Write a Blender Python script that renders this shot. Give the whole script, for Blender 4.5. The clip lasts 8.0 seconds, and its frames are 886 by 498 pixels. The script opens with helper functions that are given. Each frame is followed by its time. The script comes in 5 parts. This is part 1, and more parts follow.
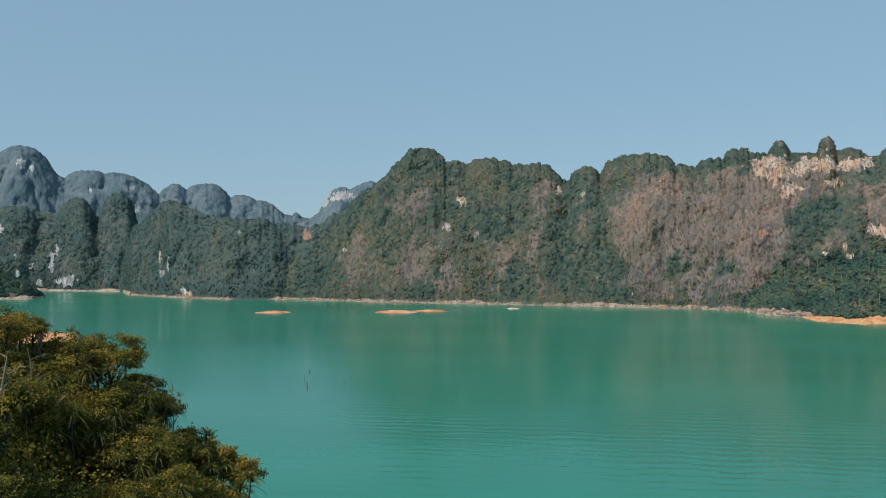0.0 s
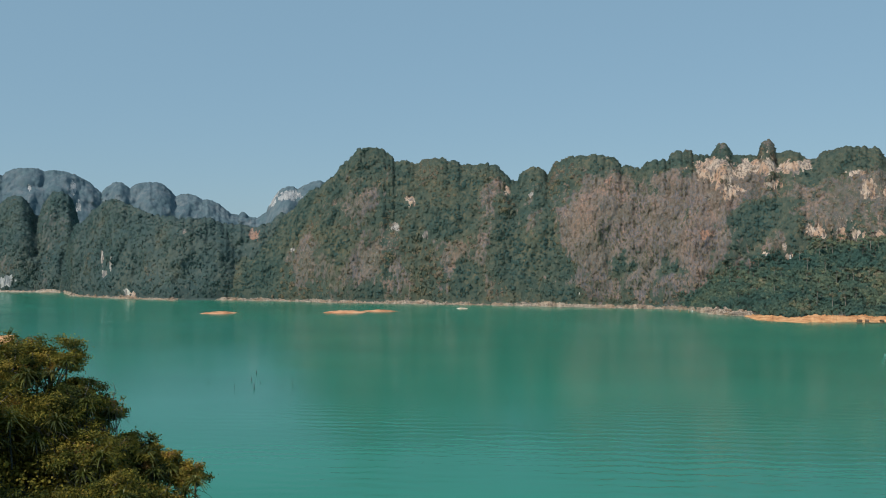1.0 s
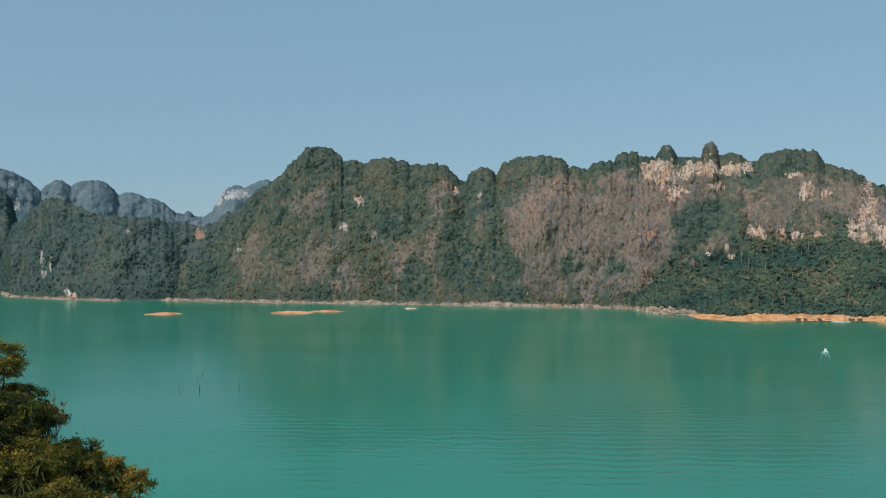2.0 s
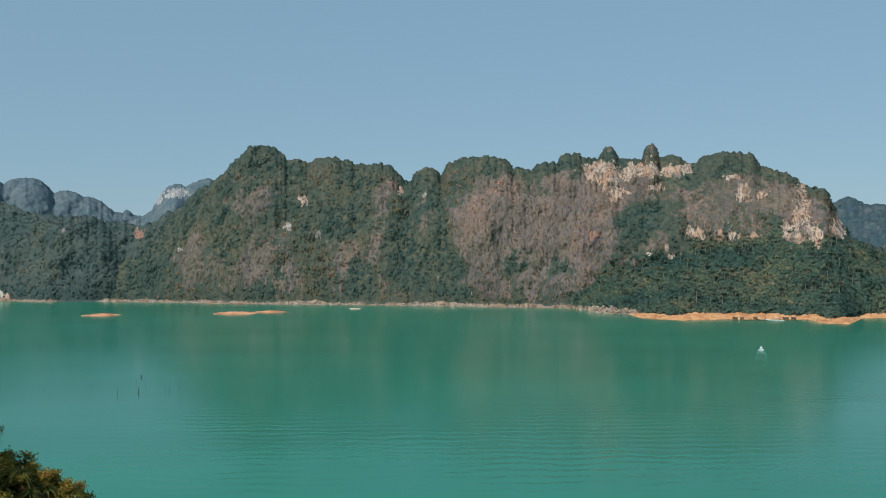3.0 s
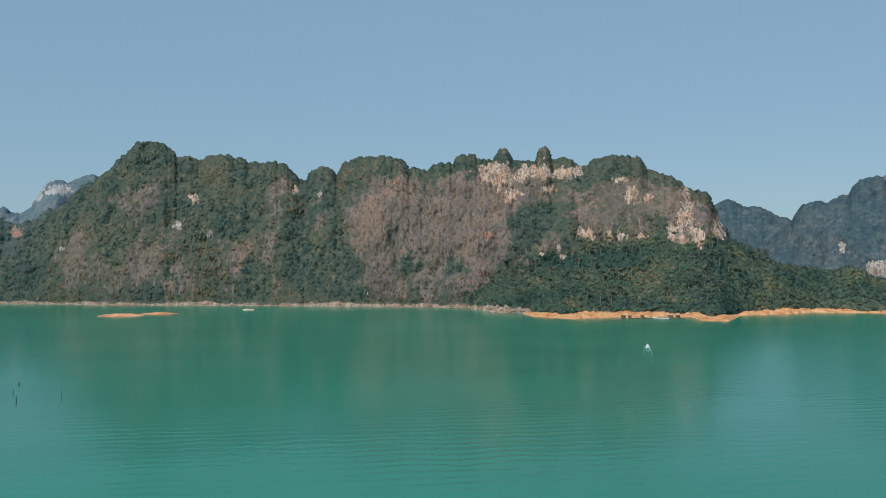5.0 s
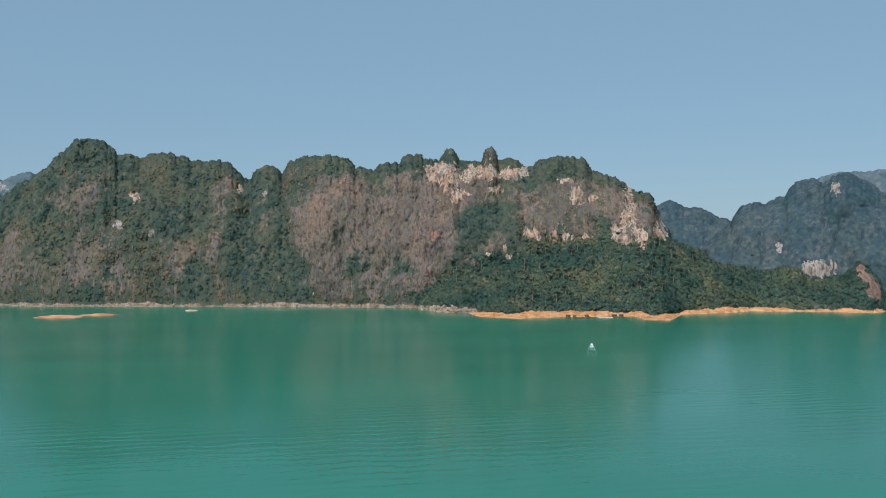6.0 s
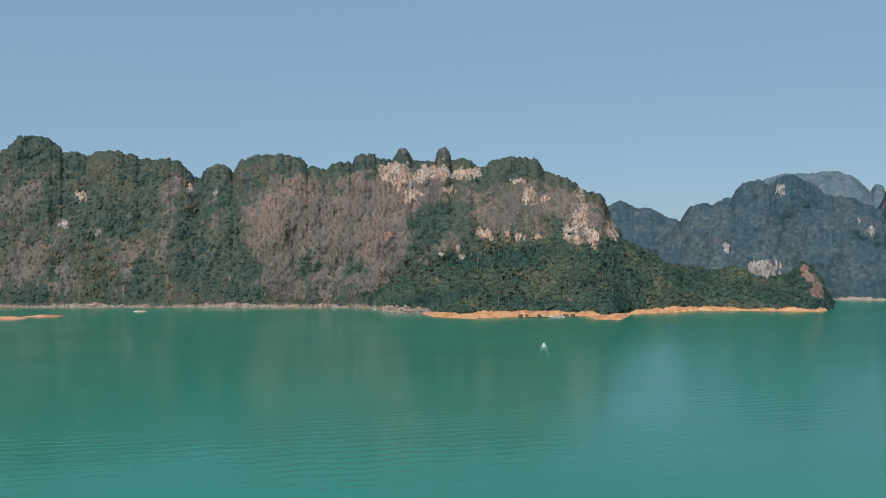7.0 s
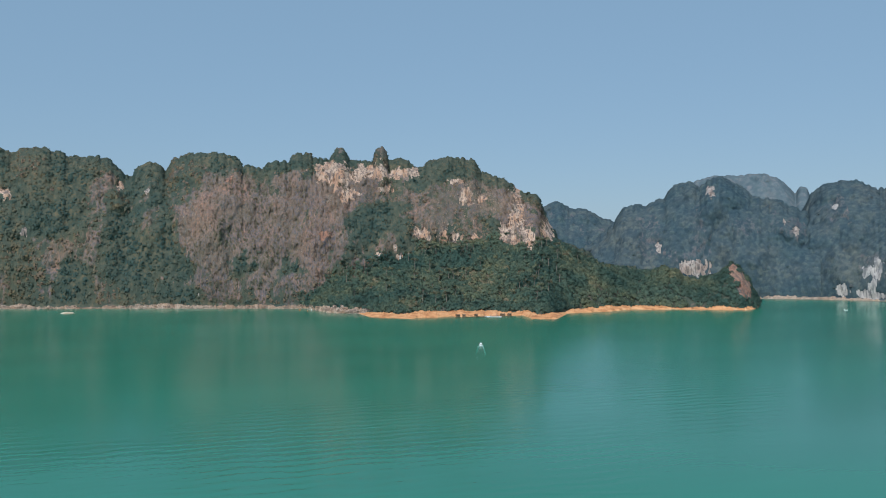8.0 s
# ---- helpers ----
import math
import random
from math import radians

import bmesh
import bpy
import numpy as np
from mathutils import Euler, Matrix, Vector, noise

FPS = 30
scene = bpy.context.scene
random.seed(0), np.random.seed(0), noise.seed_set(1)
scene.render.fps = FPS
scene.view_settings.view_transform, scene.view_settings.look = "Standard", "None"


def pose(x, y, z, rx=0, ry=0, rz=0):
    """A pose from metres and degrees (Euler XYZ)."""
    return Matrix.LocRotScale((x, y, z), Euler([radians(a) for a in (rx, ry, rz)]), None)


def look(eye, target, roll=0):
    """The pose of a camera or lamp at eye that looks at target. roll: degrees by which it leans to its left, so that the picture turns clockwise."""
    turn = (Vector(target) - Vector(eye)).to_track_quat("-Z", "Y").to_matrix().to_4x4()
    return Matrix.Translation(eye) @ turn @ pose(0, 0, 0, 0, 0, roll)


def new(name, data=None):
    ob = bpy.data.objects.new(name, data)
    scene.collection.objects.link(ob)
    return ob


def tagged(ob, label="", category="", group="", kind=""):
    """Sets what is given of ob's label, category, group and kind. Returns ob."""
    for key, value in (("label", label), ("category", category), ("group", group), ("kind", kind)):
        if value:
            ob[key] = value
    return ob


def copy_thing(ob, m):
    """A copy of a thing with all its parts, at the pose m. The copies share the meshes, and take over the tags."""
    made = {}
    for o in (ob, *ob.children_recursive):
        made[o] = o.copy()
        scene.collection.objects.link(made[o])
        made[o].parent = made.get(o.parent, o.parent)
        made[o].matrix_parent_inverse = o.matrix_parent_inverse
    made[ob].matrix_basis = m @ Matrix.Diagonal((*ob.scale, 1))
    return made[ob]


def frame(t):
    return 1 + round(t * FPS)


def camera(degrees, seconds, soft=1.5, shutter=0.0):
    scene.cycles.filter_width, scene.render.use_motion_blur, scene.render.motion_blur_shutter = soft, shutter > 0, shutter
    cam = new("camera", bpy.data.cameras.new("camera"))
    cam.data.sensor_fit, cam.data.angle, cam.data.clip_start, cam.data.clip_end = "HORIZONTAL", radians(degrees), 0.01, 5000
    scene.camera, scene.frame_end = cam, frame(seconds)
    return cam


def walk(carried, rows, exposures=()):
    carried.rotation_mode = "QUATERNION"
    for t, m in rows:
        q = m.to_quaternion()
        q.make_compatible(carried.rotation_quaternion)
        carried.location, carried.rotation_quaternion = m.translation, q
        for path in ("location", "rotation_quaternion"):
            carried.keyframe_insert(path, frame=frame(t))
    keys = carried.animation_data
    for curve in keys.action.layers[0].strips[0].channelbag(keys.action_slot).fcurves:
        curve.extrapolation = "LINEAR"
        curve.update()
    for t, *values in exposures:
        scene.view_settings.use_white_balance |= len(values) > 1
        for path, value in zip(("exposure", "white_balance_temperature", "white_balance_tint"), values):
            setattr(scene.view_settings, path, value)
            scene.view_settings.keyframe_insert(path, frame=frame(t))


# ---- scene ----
import itertools

# ======== camera: a drone that turns to its right and slowly begins to climb ========
EYE = 55.0
cam = camera(54.09, 8.0, soft=1.0)
YAWS = [(0.0, 0.0), (0.5, -1.544), (1.0, -3.374), (1.5, -4.959), (3.0, -10.401), (3.5, -11.938), (4.0, -13.89), (4.5, -15.522),
        (6.0, -20.785), (6.5, -22.267), (7.0, -23.878), (7.5, -25.584), (8.0, -28.01)]
CLIMB = [0.0, 0.015, 0.03, 0.06, 0.38, 0.58, 0.79, 1.0, 1.6, 1.8, 2.0, 2.2, 2.4]      # metres, at the same times
walk(cam, [(t, pose(0, 0, EYE + up, 90.84 - math.degrees(up / 1080), 0, yaw)) for (t, yaw), up in zip(YAWS, CLIMB)], exposures=[(0.0, -0.02, 6560, 9), (1.0, -0.10, 6560, 7), (3.0, -0.13, 6520, 7), (4.5, -0.14, 6480, 8), (6.0, -0.13, 6400, 10), (8.0, -0.13, 6300, 13)])

# ======== world, sun ========
SUN_AZ, SUN_EL = -134.0, 42.0
world = bpy.data.worlds.new("world")
scene.world = world
world.use_nodes = True
wn = world.node_tree.nodes
sky = wn.new("ShaderNodeTexSky")
sky.sky_type, sky.sun_disc = "NISHITA", False
sky.sun_elevation, sky.sun_rotation = radians(SUN_EL), radians(SUN_AZ)
sky.altitude, sky.air_density, sky.dust_density, sky.ozone_density = 0, 1.0, 0.6, 1.5
wn["Background"].inputs["Strength"].default_value = 0.098
hazy = wn.new("ShaderNodeMix")      # a dry-season sky: the blue is veiled evenly all round
hazy.data_type = "RGBA"
hazy.inputs[0].default_value, hazy.inputs[7].default_value = 0.7, (2.75, 4.62, 6.25, 1)
world.node_tree.links.new(sky.outputs[0], hazy.inputs[6])
world.node_tree.links.new(hazy.outputs[2], wn["Background"].inputs["Color"])
sun = new("sun", bpy.data.lights.new("sun", "SUN"))
sun.data.energy, sun.data.angle, sun.data.color = 3.75, radians(0.5), (1.0, 0.955, 0.895)
sa, se = radians(SUN_AZ), radians(SUN_EL)
sun.matrix_world = look((0, 0, 0), (-math.sin(sa) * math.cos(se), -math.cos(sa) * math.cos(se), -math.sin(se)))


# ======== materials ========
def material(name, rough=0.9, spec=0.2):
    m = bpy.data.materials.new(name)
    m.use_nodes = True
    b = m.node_tree.nodes["Principled BSDF"]
    b.inputs["Roughness"].default_value = rough
    b.inputs["Specular IOR Level"].default_value = spec
    return m, m.node_tree.nodes, m.node_tree.links, b


def noise_tex(n, l, scale, detail=4.0, stretch=(1, 1, 1), rough=0.6, offset=0.0):
    """A noise at real-world size: scale in features per metre."""
    co = n.new("ShaderNodeNewGeometry")
    mp = n.new("ShaderNodeMapping")
    mp.inputs["Scale"].default_value = stretch
    mp.inputs["Location"].default_value = (offset, offset * 0.7, offset * 0.3)
    t = n.new("ShaderNodeTexNoise")
    t.inputs["Scale"].default_value, t.inputs["Detail"].default_value, t.inputs["Roughness"].default_value = scale, detail, rough
    l.new(co.outputs["Position"], mp.inputs["Vector"])
    l.new(mp.outputs[0], t.inputs["Vector"])
    return t.outputs["Fac"]


def ramp(n, l, fac, stops):
    r = n.new("ShaderNodeValToRGB")
    while len(r.color_ramp.elements) < len(stops):
        r.color_ramp.elements.new(0.5)
    for e, (p, c) in zip(r.color_ramp.elements, stops):
        e.position, e.color = p, (*c, 1)
    l.new(fac, r.inputs[0])
    return r.outputs[0]


def mix(n, l, fac, a, b, how="MIX"):
    m = n.new("ShaderNodeMix")
    m.data_type, m.blend_type = "RGBA", how
    for v, s in ((fac, m.inputs[0]), (a, m.inputs[6]), (b, m.inputs[7])):
        if isinstance(v, (int, float)):
            s.default_value = v
        elif isinstance(v, tuple):
            s.default_value = (*v, 1)
        else:
            l.new(v, s)
    return m.outputs[2]


def math_node(n, l, op, a, b=0.0, clamp=False):
    m = n.new("ShaderNodeMath")
    m.operation, m.use_clamp = op, clamp
    for v, s in ((a, m.inputs[0]), (b, m.inputs[1])):
        if isinstance(v, (int, float)):
            s.default_value = v
        else:
            l.new(v, s)
    return m.outputs[0]


def bump(n, l, b, height, strength, distance):
    k = n.new("ShaderNodeBump")
    k.inputs["Strength"].default_value, k.inputs["Distance"].default_value = strength, distance
    l.new(height, k.inputs["Height"])
    l.new(k.outputs[0], b.inputs["Normal"])


def slope_material(name, green, olive, brown, grey, gaps=0.45):
    """Hillside: leaf litter and shrubs where it is wooded, dry scrub and rock where the attribute 'bare' is high."""
    m, n, l, b = material(name, 0.95, 0.1)
    at = n.new("ShaderNodeAttribute")
    at.attribute_name = "bare"
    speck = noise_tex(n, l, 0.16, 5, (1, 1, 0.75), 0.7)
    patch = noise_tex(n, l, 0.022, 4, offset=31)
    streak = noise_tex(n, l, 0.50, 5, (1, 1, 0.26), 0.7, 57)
    # gaps scales the darkest specks, painted shade between the crowns
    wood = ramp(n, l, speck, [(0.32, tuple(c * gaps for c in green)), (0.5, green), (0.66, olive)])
    own = n.new("ShaderNodeAttribute")
    own.attribute_name = "tint"
    stand = noise_tex(n, l, 0.016, 4, offset=53)
    wood = mix(n, l, 1.0, wood, ramp(n, l, stand, [(0.36, (0.74, 0.88, 0.94)), (0.52, (1.0, 1.0, 1.0)), (0.66, (1.28, 1.12, 1.02))]), "MULTIPLY")
    wood = mix(n, l, 1.0, wood, ramp(n, l, own.outputs["Fac"], [(0.0, (0.72, 0.78, 0.84)), (0.5, (0.97, 0.97, 0.97)), (1.0, (1.24, 1.18, 1.08))]), "MULTIPLY")
    dry = ramp(n, l, streak, [(0.30, tuple(c * 0.45 for c in grey)), (0.45, grey), (0.55, brown), (0.70, tuple(min(1, c * 1.5) for c in brown))])
    dots = noise_tex(n, l, 0.40, 4, (1, 1, 0.6), 0.65, 11)
    twigs = noise_tex(n, l, 0.9, 3, (1, 1, 0.45), 0.6, 83)
    cast = noise_tex(n, l, 0.028, 4, (1, 1, 0.35), 0.65, 71)
    dry = mix(n, l, 1.0, dry, ramp(n, l, cast, [(0.36, (0.72, 0.74, 0.82)), (0.50, (1.0, 1.0, 1.0)), (0.64, (1.35, 1.12, 1.0))]), "MULTIPLY")
    dry = mix(n, l, ramp(n, l, dots, [(0.56, (0, 0, 0)), (0.68, (0.6, 0.6, 0.6))]), dry, tuple(c * 0.8 for c in green))
    dry = mix(n, l, ramp(n, l, patch, [(0.4, (0, 0, 0)), (0.7, (0.6, 0.6, 0.6))]), dry, olive)
    dry = mix(n, l, ramp(n, l, twigs, [(0.60, (0, 0, 0)), (0.70, (0.65, 0.65, 0.65))]), dry, tuple(min(1, c * 1.9) for c in grey))
    fac = math_node(n, l, "ADD", at.outputs["Fac"], math_node(n, l, "MULTIPLY", math_node(n, l, "SUBTRACT", speck, 0.5), 0.9))
    fac = ramp(n, l, fac, [(0.40, (0, 0, 0)), (0.60, (1, 1, 1))])
    l.new(mix(n, l, fac, wood, dry), b.inputs["Base Color"])
    bump(n, l, b, math_node(n, l, "ADD", speck, streak), 0.8, 1.1)
    return m


def limestone_material(name, pale, tan, dark):
    """Weathered limestone: rust and cream patches under dark run-off streaks, with ledges and pockets."""
    m, n, l, b = material(name, 0.9, 0.2)
    streak = noise_tex(n, l, 0.42, 5, (1, 1, 0.13), 0.7)
    broad = noise_tex(n, l, 0.09, 3, (1, 1, 0.25), 0.6, 41)
    patch = noise_tex(n, l, 0.06, 5, (1, 1, 0.6), 0.65, 17)
    fine = noise_tex(n, l, 0.6, 4, (1, 1, 0.6), 0.65, 5)
    c = ramp(n, l, patch, [(0.43, tan), (0.56, pale), (0.64, tuple(v * 0.75 for v in pale)), (0.75, tuple(min(1, v * 1.12) for v in pale))])
    c = mix(n, l, ramp(n, l, streak, [(0.42, (0.92, 0.92, 0.92)), (0.485, (0, 0, 0))]), c, dark)
    c = mix(n, l, ramp(n, l, broad, [(0.38, (0.8, 0.8, 0.8)), (0.47, (0, 0, 0))]), c, tuple(v * 1.2 for v in dark))
    c = mix(n, l, ramp(n, l, fine, [(0.62, (0, 0, 0)), (0.74, (0.6, 0.6, 0.6))]), c, (0.075, 0.085, 0.06))
    l.new(c, b.inputs["Base Color"])
    bump(n, l, b, math_node(n, l, "ADD", streak, math_node(n, l, "MULTIPLY", fine, 0.4)), 1.0, 3.0)
    return m


def foliage_material(name, stops, speck_scale=1.2, through_light=0.25, rough=0.7, spec=0.2, rounded=0.0, speck=1.0):
    """Leaves: each crown takes its own hue from the attribute 'tint', with lit and dark clumps painted into the colour
    by noise.
    """
    m, n, l, b = material(name, rough, spec)
    at = n.new("ShaderNodeAttribute")
    at.attribute_name = "tint"
    c = ramp(n, l, at.outputs["Fac"], stops)
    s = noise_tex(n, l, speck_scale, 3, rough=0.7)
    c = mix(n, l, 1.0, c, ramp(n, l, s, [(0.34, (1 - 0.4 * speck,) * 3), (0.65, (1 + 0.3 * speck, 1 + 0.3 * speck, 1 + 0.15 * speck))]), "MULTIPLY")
    l.new(c, b.inputs["Base Color"])
    tr = n.new("ShaderNodeBsdfTranslucent")
    mx = n.new("ShaderNodeMixShader")
    mx.inputs[0].default_value = through_light
    l.new(c, tr.inputs["Color"])
    l.new(b.outputs[0], mx.inputs[1])
    l.new(tr.outputs[0], mx.inputs[2])
    l.new(mx.outputs[0], n["Material Output"].inputs["Surface"])
    if rounded:      # leaves of a dense crown shade as one rounded mass
        way = n.new("ShaderNodeAttribute")
        way.attribute_name = "rounded"
        geo = n.new("ShaderNodeNewGeometry")
        both = n.new("ShaderNodeMix")
        both.data_type = "VECTOR"
        both.inputs[0].default_value = rounded
        l.new(geo.outputs["Normal"], both.inputs[4])
        l.new(way.outputs["Vector"], both.inputs[5])
        unit = n.new("ShaderNodeVectorMath")
        unit.operation = "NORMALIZE"
        l.new(both.outputs[1], unit.inputs[0])
        l.new(unit.outputs[0], b.inputs["Normal"])
    return m


def sand_material(name, base, light, dark):
    m, n, l, b = material(name, 0.95, 0.1)
    a = noise_tex(n, l, 0.09, 5, (1, 1, 1.5))
    f = noise_tex(n, l, 0.8, 4, (1, 1, 3), offset=9)
    c = ramp(n, l, a, [(0.35, dark), (0.5, base), (0.68, light)])
    c = mix(n, l, ramp(n, l, f, [(0.60, (0, 0, 0)), (0.75, (0.55, 0.55, 0.55))]), c, dark)
    l.new(c, b.inputs["Base Color"])
    bump(n, l, b, f, 0.6, 0.5)
    return m


def plain(name, colour, rough=0.7, spec=0.3, var=0.25, scale=3.0):
    m, n, l, b = material(name, rough, spec)
    s = noise_tex(n, l, scale, 4)
    l.new(ramp(n, l, s, [(0.3, tuple(c * (1 - var) for c in colour)), (0.7, tuple(min(1, c * (1 + var)) for c in colour))]), b.inputs["Base Color"])
    return m


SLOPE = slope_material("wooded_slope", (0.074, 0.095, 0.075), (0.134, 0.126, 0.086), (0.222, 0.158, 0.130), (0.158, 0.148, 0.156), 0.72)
# slightly bluer than the massif's slope: light haze painted in
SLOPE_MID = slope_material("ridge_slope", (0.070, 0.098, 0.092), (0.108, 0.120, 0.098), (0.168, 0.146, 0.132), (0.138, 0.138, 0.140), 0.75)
# hill slope colours are blued to carry painted haze
SLOPE_FAR = slope_material("hazed_hill_slope", (0.066, 0.100, 0.116), (0.092, 0.123, 0.130), (0.140, 0.132, 0.142), (0.116, 0.126, 0.146), 0.78)
SCAR = limestone_material("limestone", (0.64, 0.50, 0.40), (0.54, 0.34, 0.235), (0.145, 0.125, 0.12))
SCAR_WHITE = limestone_material("white_limestone", (0.82, 0.78, 0.72), (0.74, 0.66, 0.58), (0.34, 0.31, 0.29))
# far rock greyed towards blue, its haze put into the colour
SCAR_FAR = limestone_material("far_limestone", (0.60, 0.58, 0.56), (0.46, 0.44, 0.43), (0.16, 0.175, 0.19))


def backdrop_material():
    """Far ranges: wooded limestone, with haze painted in as a blue-green base colour."""
    m, n, l, b = material("hazed_backdrop", 1.0, 0.0)
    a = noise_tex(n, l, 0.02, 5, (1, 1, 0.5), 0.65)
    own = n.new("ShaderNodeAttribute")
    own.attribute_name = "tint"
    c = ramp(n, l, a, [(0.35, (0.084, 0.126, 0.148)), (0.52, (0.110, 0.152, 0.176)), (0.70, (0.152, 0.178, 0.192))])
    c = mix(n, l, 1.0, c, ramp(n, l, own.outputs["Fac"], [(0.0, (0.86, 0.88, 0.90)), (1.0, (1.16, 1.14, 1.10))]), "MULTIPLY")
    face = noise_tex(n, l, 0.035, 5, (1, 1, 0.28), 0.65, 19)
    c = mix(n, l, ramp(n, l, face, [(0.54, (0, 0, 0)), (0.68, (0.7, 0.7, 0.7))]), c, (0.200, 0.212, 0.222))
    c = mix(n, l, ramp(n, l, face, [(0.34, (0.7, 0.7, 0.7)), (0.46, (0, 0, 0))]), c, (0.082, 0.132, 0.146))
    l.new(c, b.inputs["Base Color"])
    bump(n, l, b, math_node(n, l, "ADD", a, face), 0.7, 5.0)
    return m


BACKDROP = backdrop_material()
SCAR_RED = limestone_material("rust_limestone", (0.44, 0.28, 0.21), (0.37, 0.20, 0.14), (0.15, 0.12, 0.11))
SCAR_GREY = limestone_material("grey_limestone", (0.52, 0.47, 0.43), (0.36, 0.29, 0.25), (0.13, 0.12, 0.12))
# paler and bluer than real leaves, to stand in for haze over the lake
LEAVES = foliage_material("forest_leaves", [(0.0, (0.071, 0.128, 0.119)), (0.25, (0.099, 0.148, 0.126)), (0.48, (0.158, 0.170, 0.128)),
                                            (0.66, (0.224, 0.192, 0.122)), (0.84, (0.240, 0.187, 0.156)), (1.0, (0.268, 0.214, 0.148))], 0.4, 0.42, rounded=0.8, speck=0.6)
# blued part way to the hills, a thinner haze in the colour
LEAVES_MID = foliage_material("hazed_bay_leaves", [(0.0, (0.080, 0.140, 0.142)), (0.4, (0.108, 0.164, 0.152)), (0.75, (0.158, 0.180, 0.150)), (1.0, (0.215, 0.192, 0.156))], 0.35, 0.45, rounded=0.85, speck=0.6)
# leaf greens shifted to blue, haze put into the base colour
LEAVES_HAZE = foliage_material("hazed_hill_leaves", [(0.0, (0.072, 0.126, 0.144)), (0.35, (0.100, 0.150, 0.166)), (0.7, (0.142, 0.166, 0.176)), (1.0, (0.198, 0.180, 0.182))], 0.3, 0.48, rounded=0.92, speck=0.4)
# bluest and palest leaves: distance haze is painted into these stops
LEAVES_FAR = foliage_material("hazed_range_leaves", [(0.0, (0.112, 0.156, 0.184)), (0.5, (0.130, 0.174, 0.200)), (1.0, (0.156, 0.188, 0.204))], 0.15, 0.48, rounded=0.9, speck=0.5)
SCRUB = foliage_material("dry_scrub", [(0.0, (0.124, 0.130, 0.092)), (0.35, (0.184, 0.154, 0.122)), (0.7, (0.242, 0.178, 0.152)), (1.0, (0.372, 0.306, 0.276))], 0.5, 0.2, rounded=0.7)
# rainforest greens lifted too, with haze put into the colour
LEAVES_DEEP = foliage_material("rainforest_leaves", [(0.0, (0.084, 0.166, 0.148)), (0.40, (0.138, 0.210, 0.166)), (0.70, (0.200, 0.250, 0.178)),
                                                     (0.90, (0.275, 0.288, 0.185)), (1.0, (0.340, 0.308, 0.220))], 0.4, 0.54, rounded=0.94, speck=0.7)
# near-black and golden stops stand in for shaded gaps and sunlit leaves
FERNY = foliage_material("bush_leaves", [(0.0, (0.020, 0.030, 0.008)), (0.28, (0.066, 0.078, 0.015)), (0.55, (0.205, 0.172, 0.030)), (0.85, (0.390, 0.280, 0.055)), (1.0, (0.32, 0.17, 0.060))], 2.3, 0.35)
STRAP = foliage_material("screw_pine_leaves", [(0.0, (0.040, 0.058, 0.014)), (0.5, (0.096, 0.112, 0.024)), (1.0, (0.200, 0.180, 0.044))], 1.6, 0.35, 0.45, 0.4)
BARK = plain("pale_bark", (0.20, 0.17, 0.14), 0.9, 0.15, 0.5, 2.5)
DEADWOOD = plain("wet_dead_wood", (0.050, 0.055, 0.050), 0.85, 0.2, 0.4, 2.0)
SAND = sand_material("orange_sand", (0.66, 0.325, 0.150), (0.78, 0.46, 0.245), (0.42, 0.185, 0.085))
ISLET_SAND = sand_material("red_sand", (0.64, 0.285, 0.150), (0.74, 0.42, 0.26), (0.40, 0.17, 0.09))
PALE_SAND = sand_material("pale_sand", (0.66, 0.56, 0.44), (0.78, 0.70, 0.58), (0.45, 0.34, 0.24))
SHORE = limestone_material("shore_rock", (0.60, 0.48, 0.38), (0.48, 0.33, 0.23), (0.21, 0.17, 0.14))


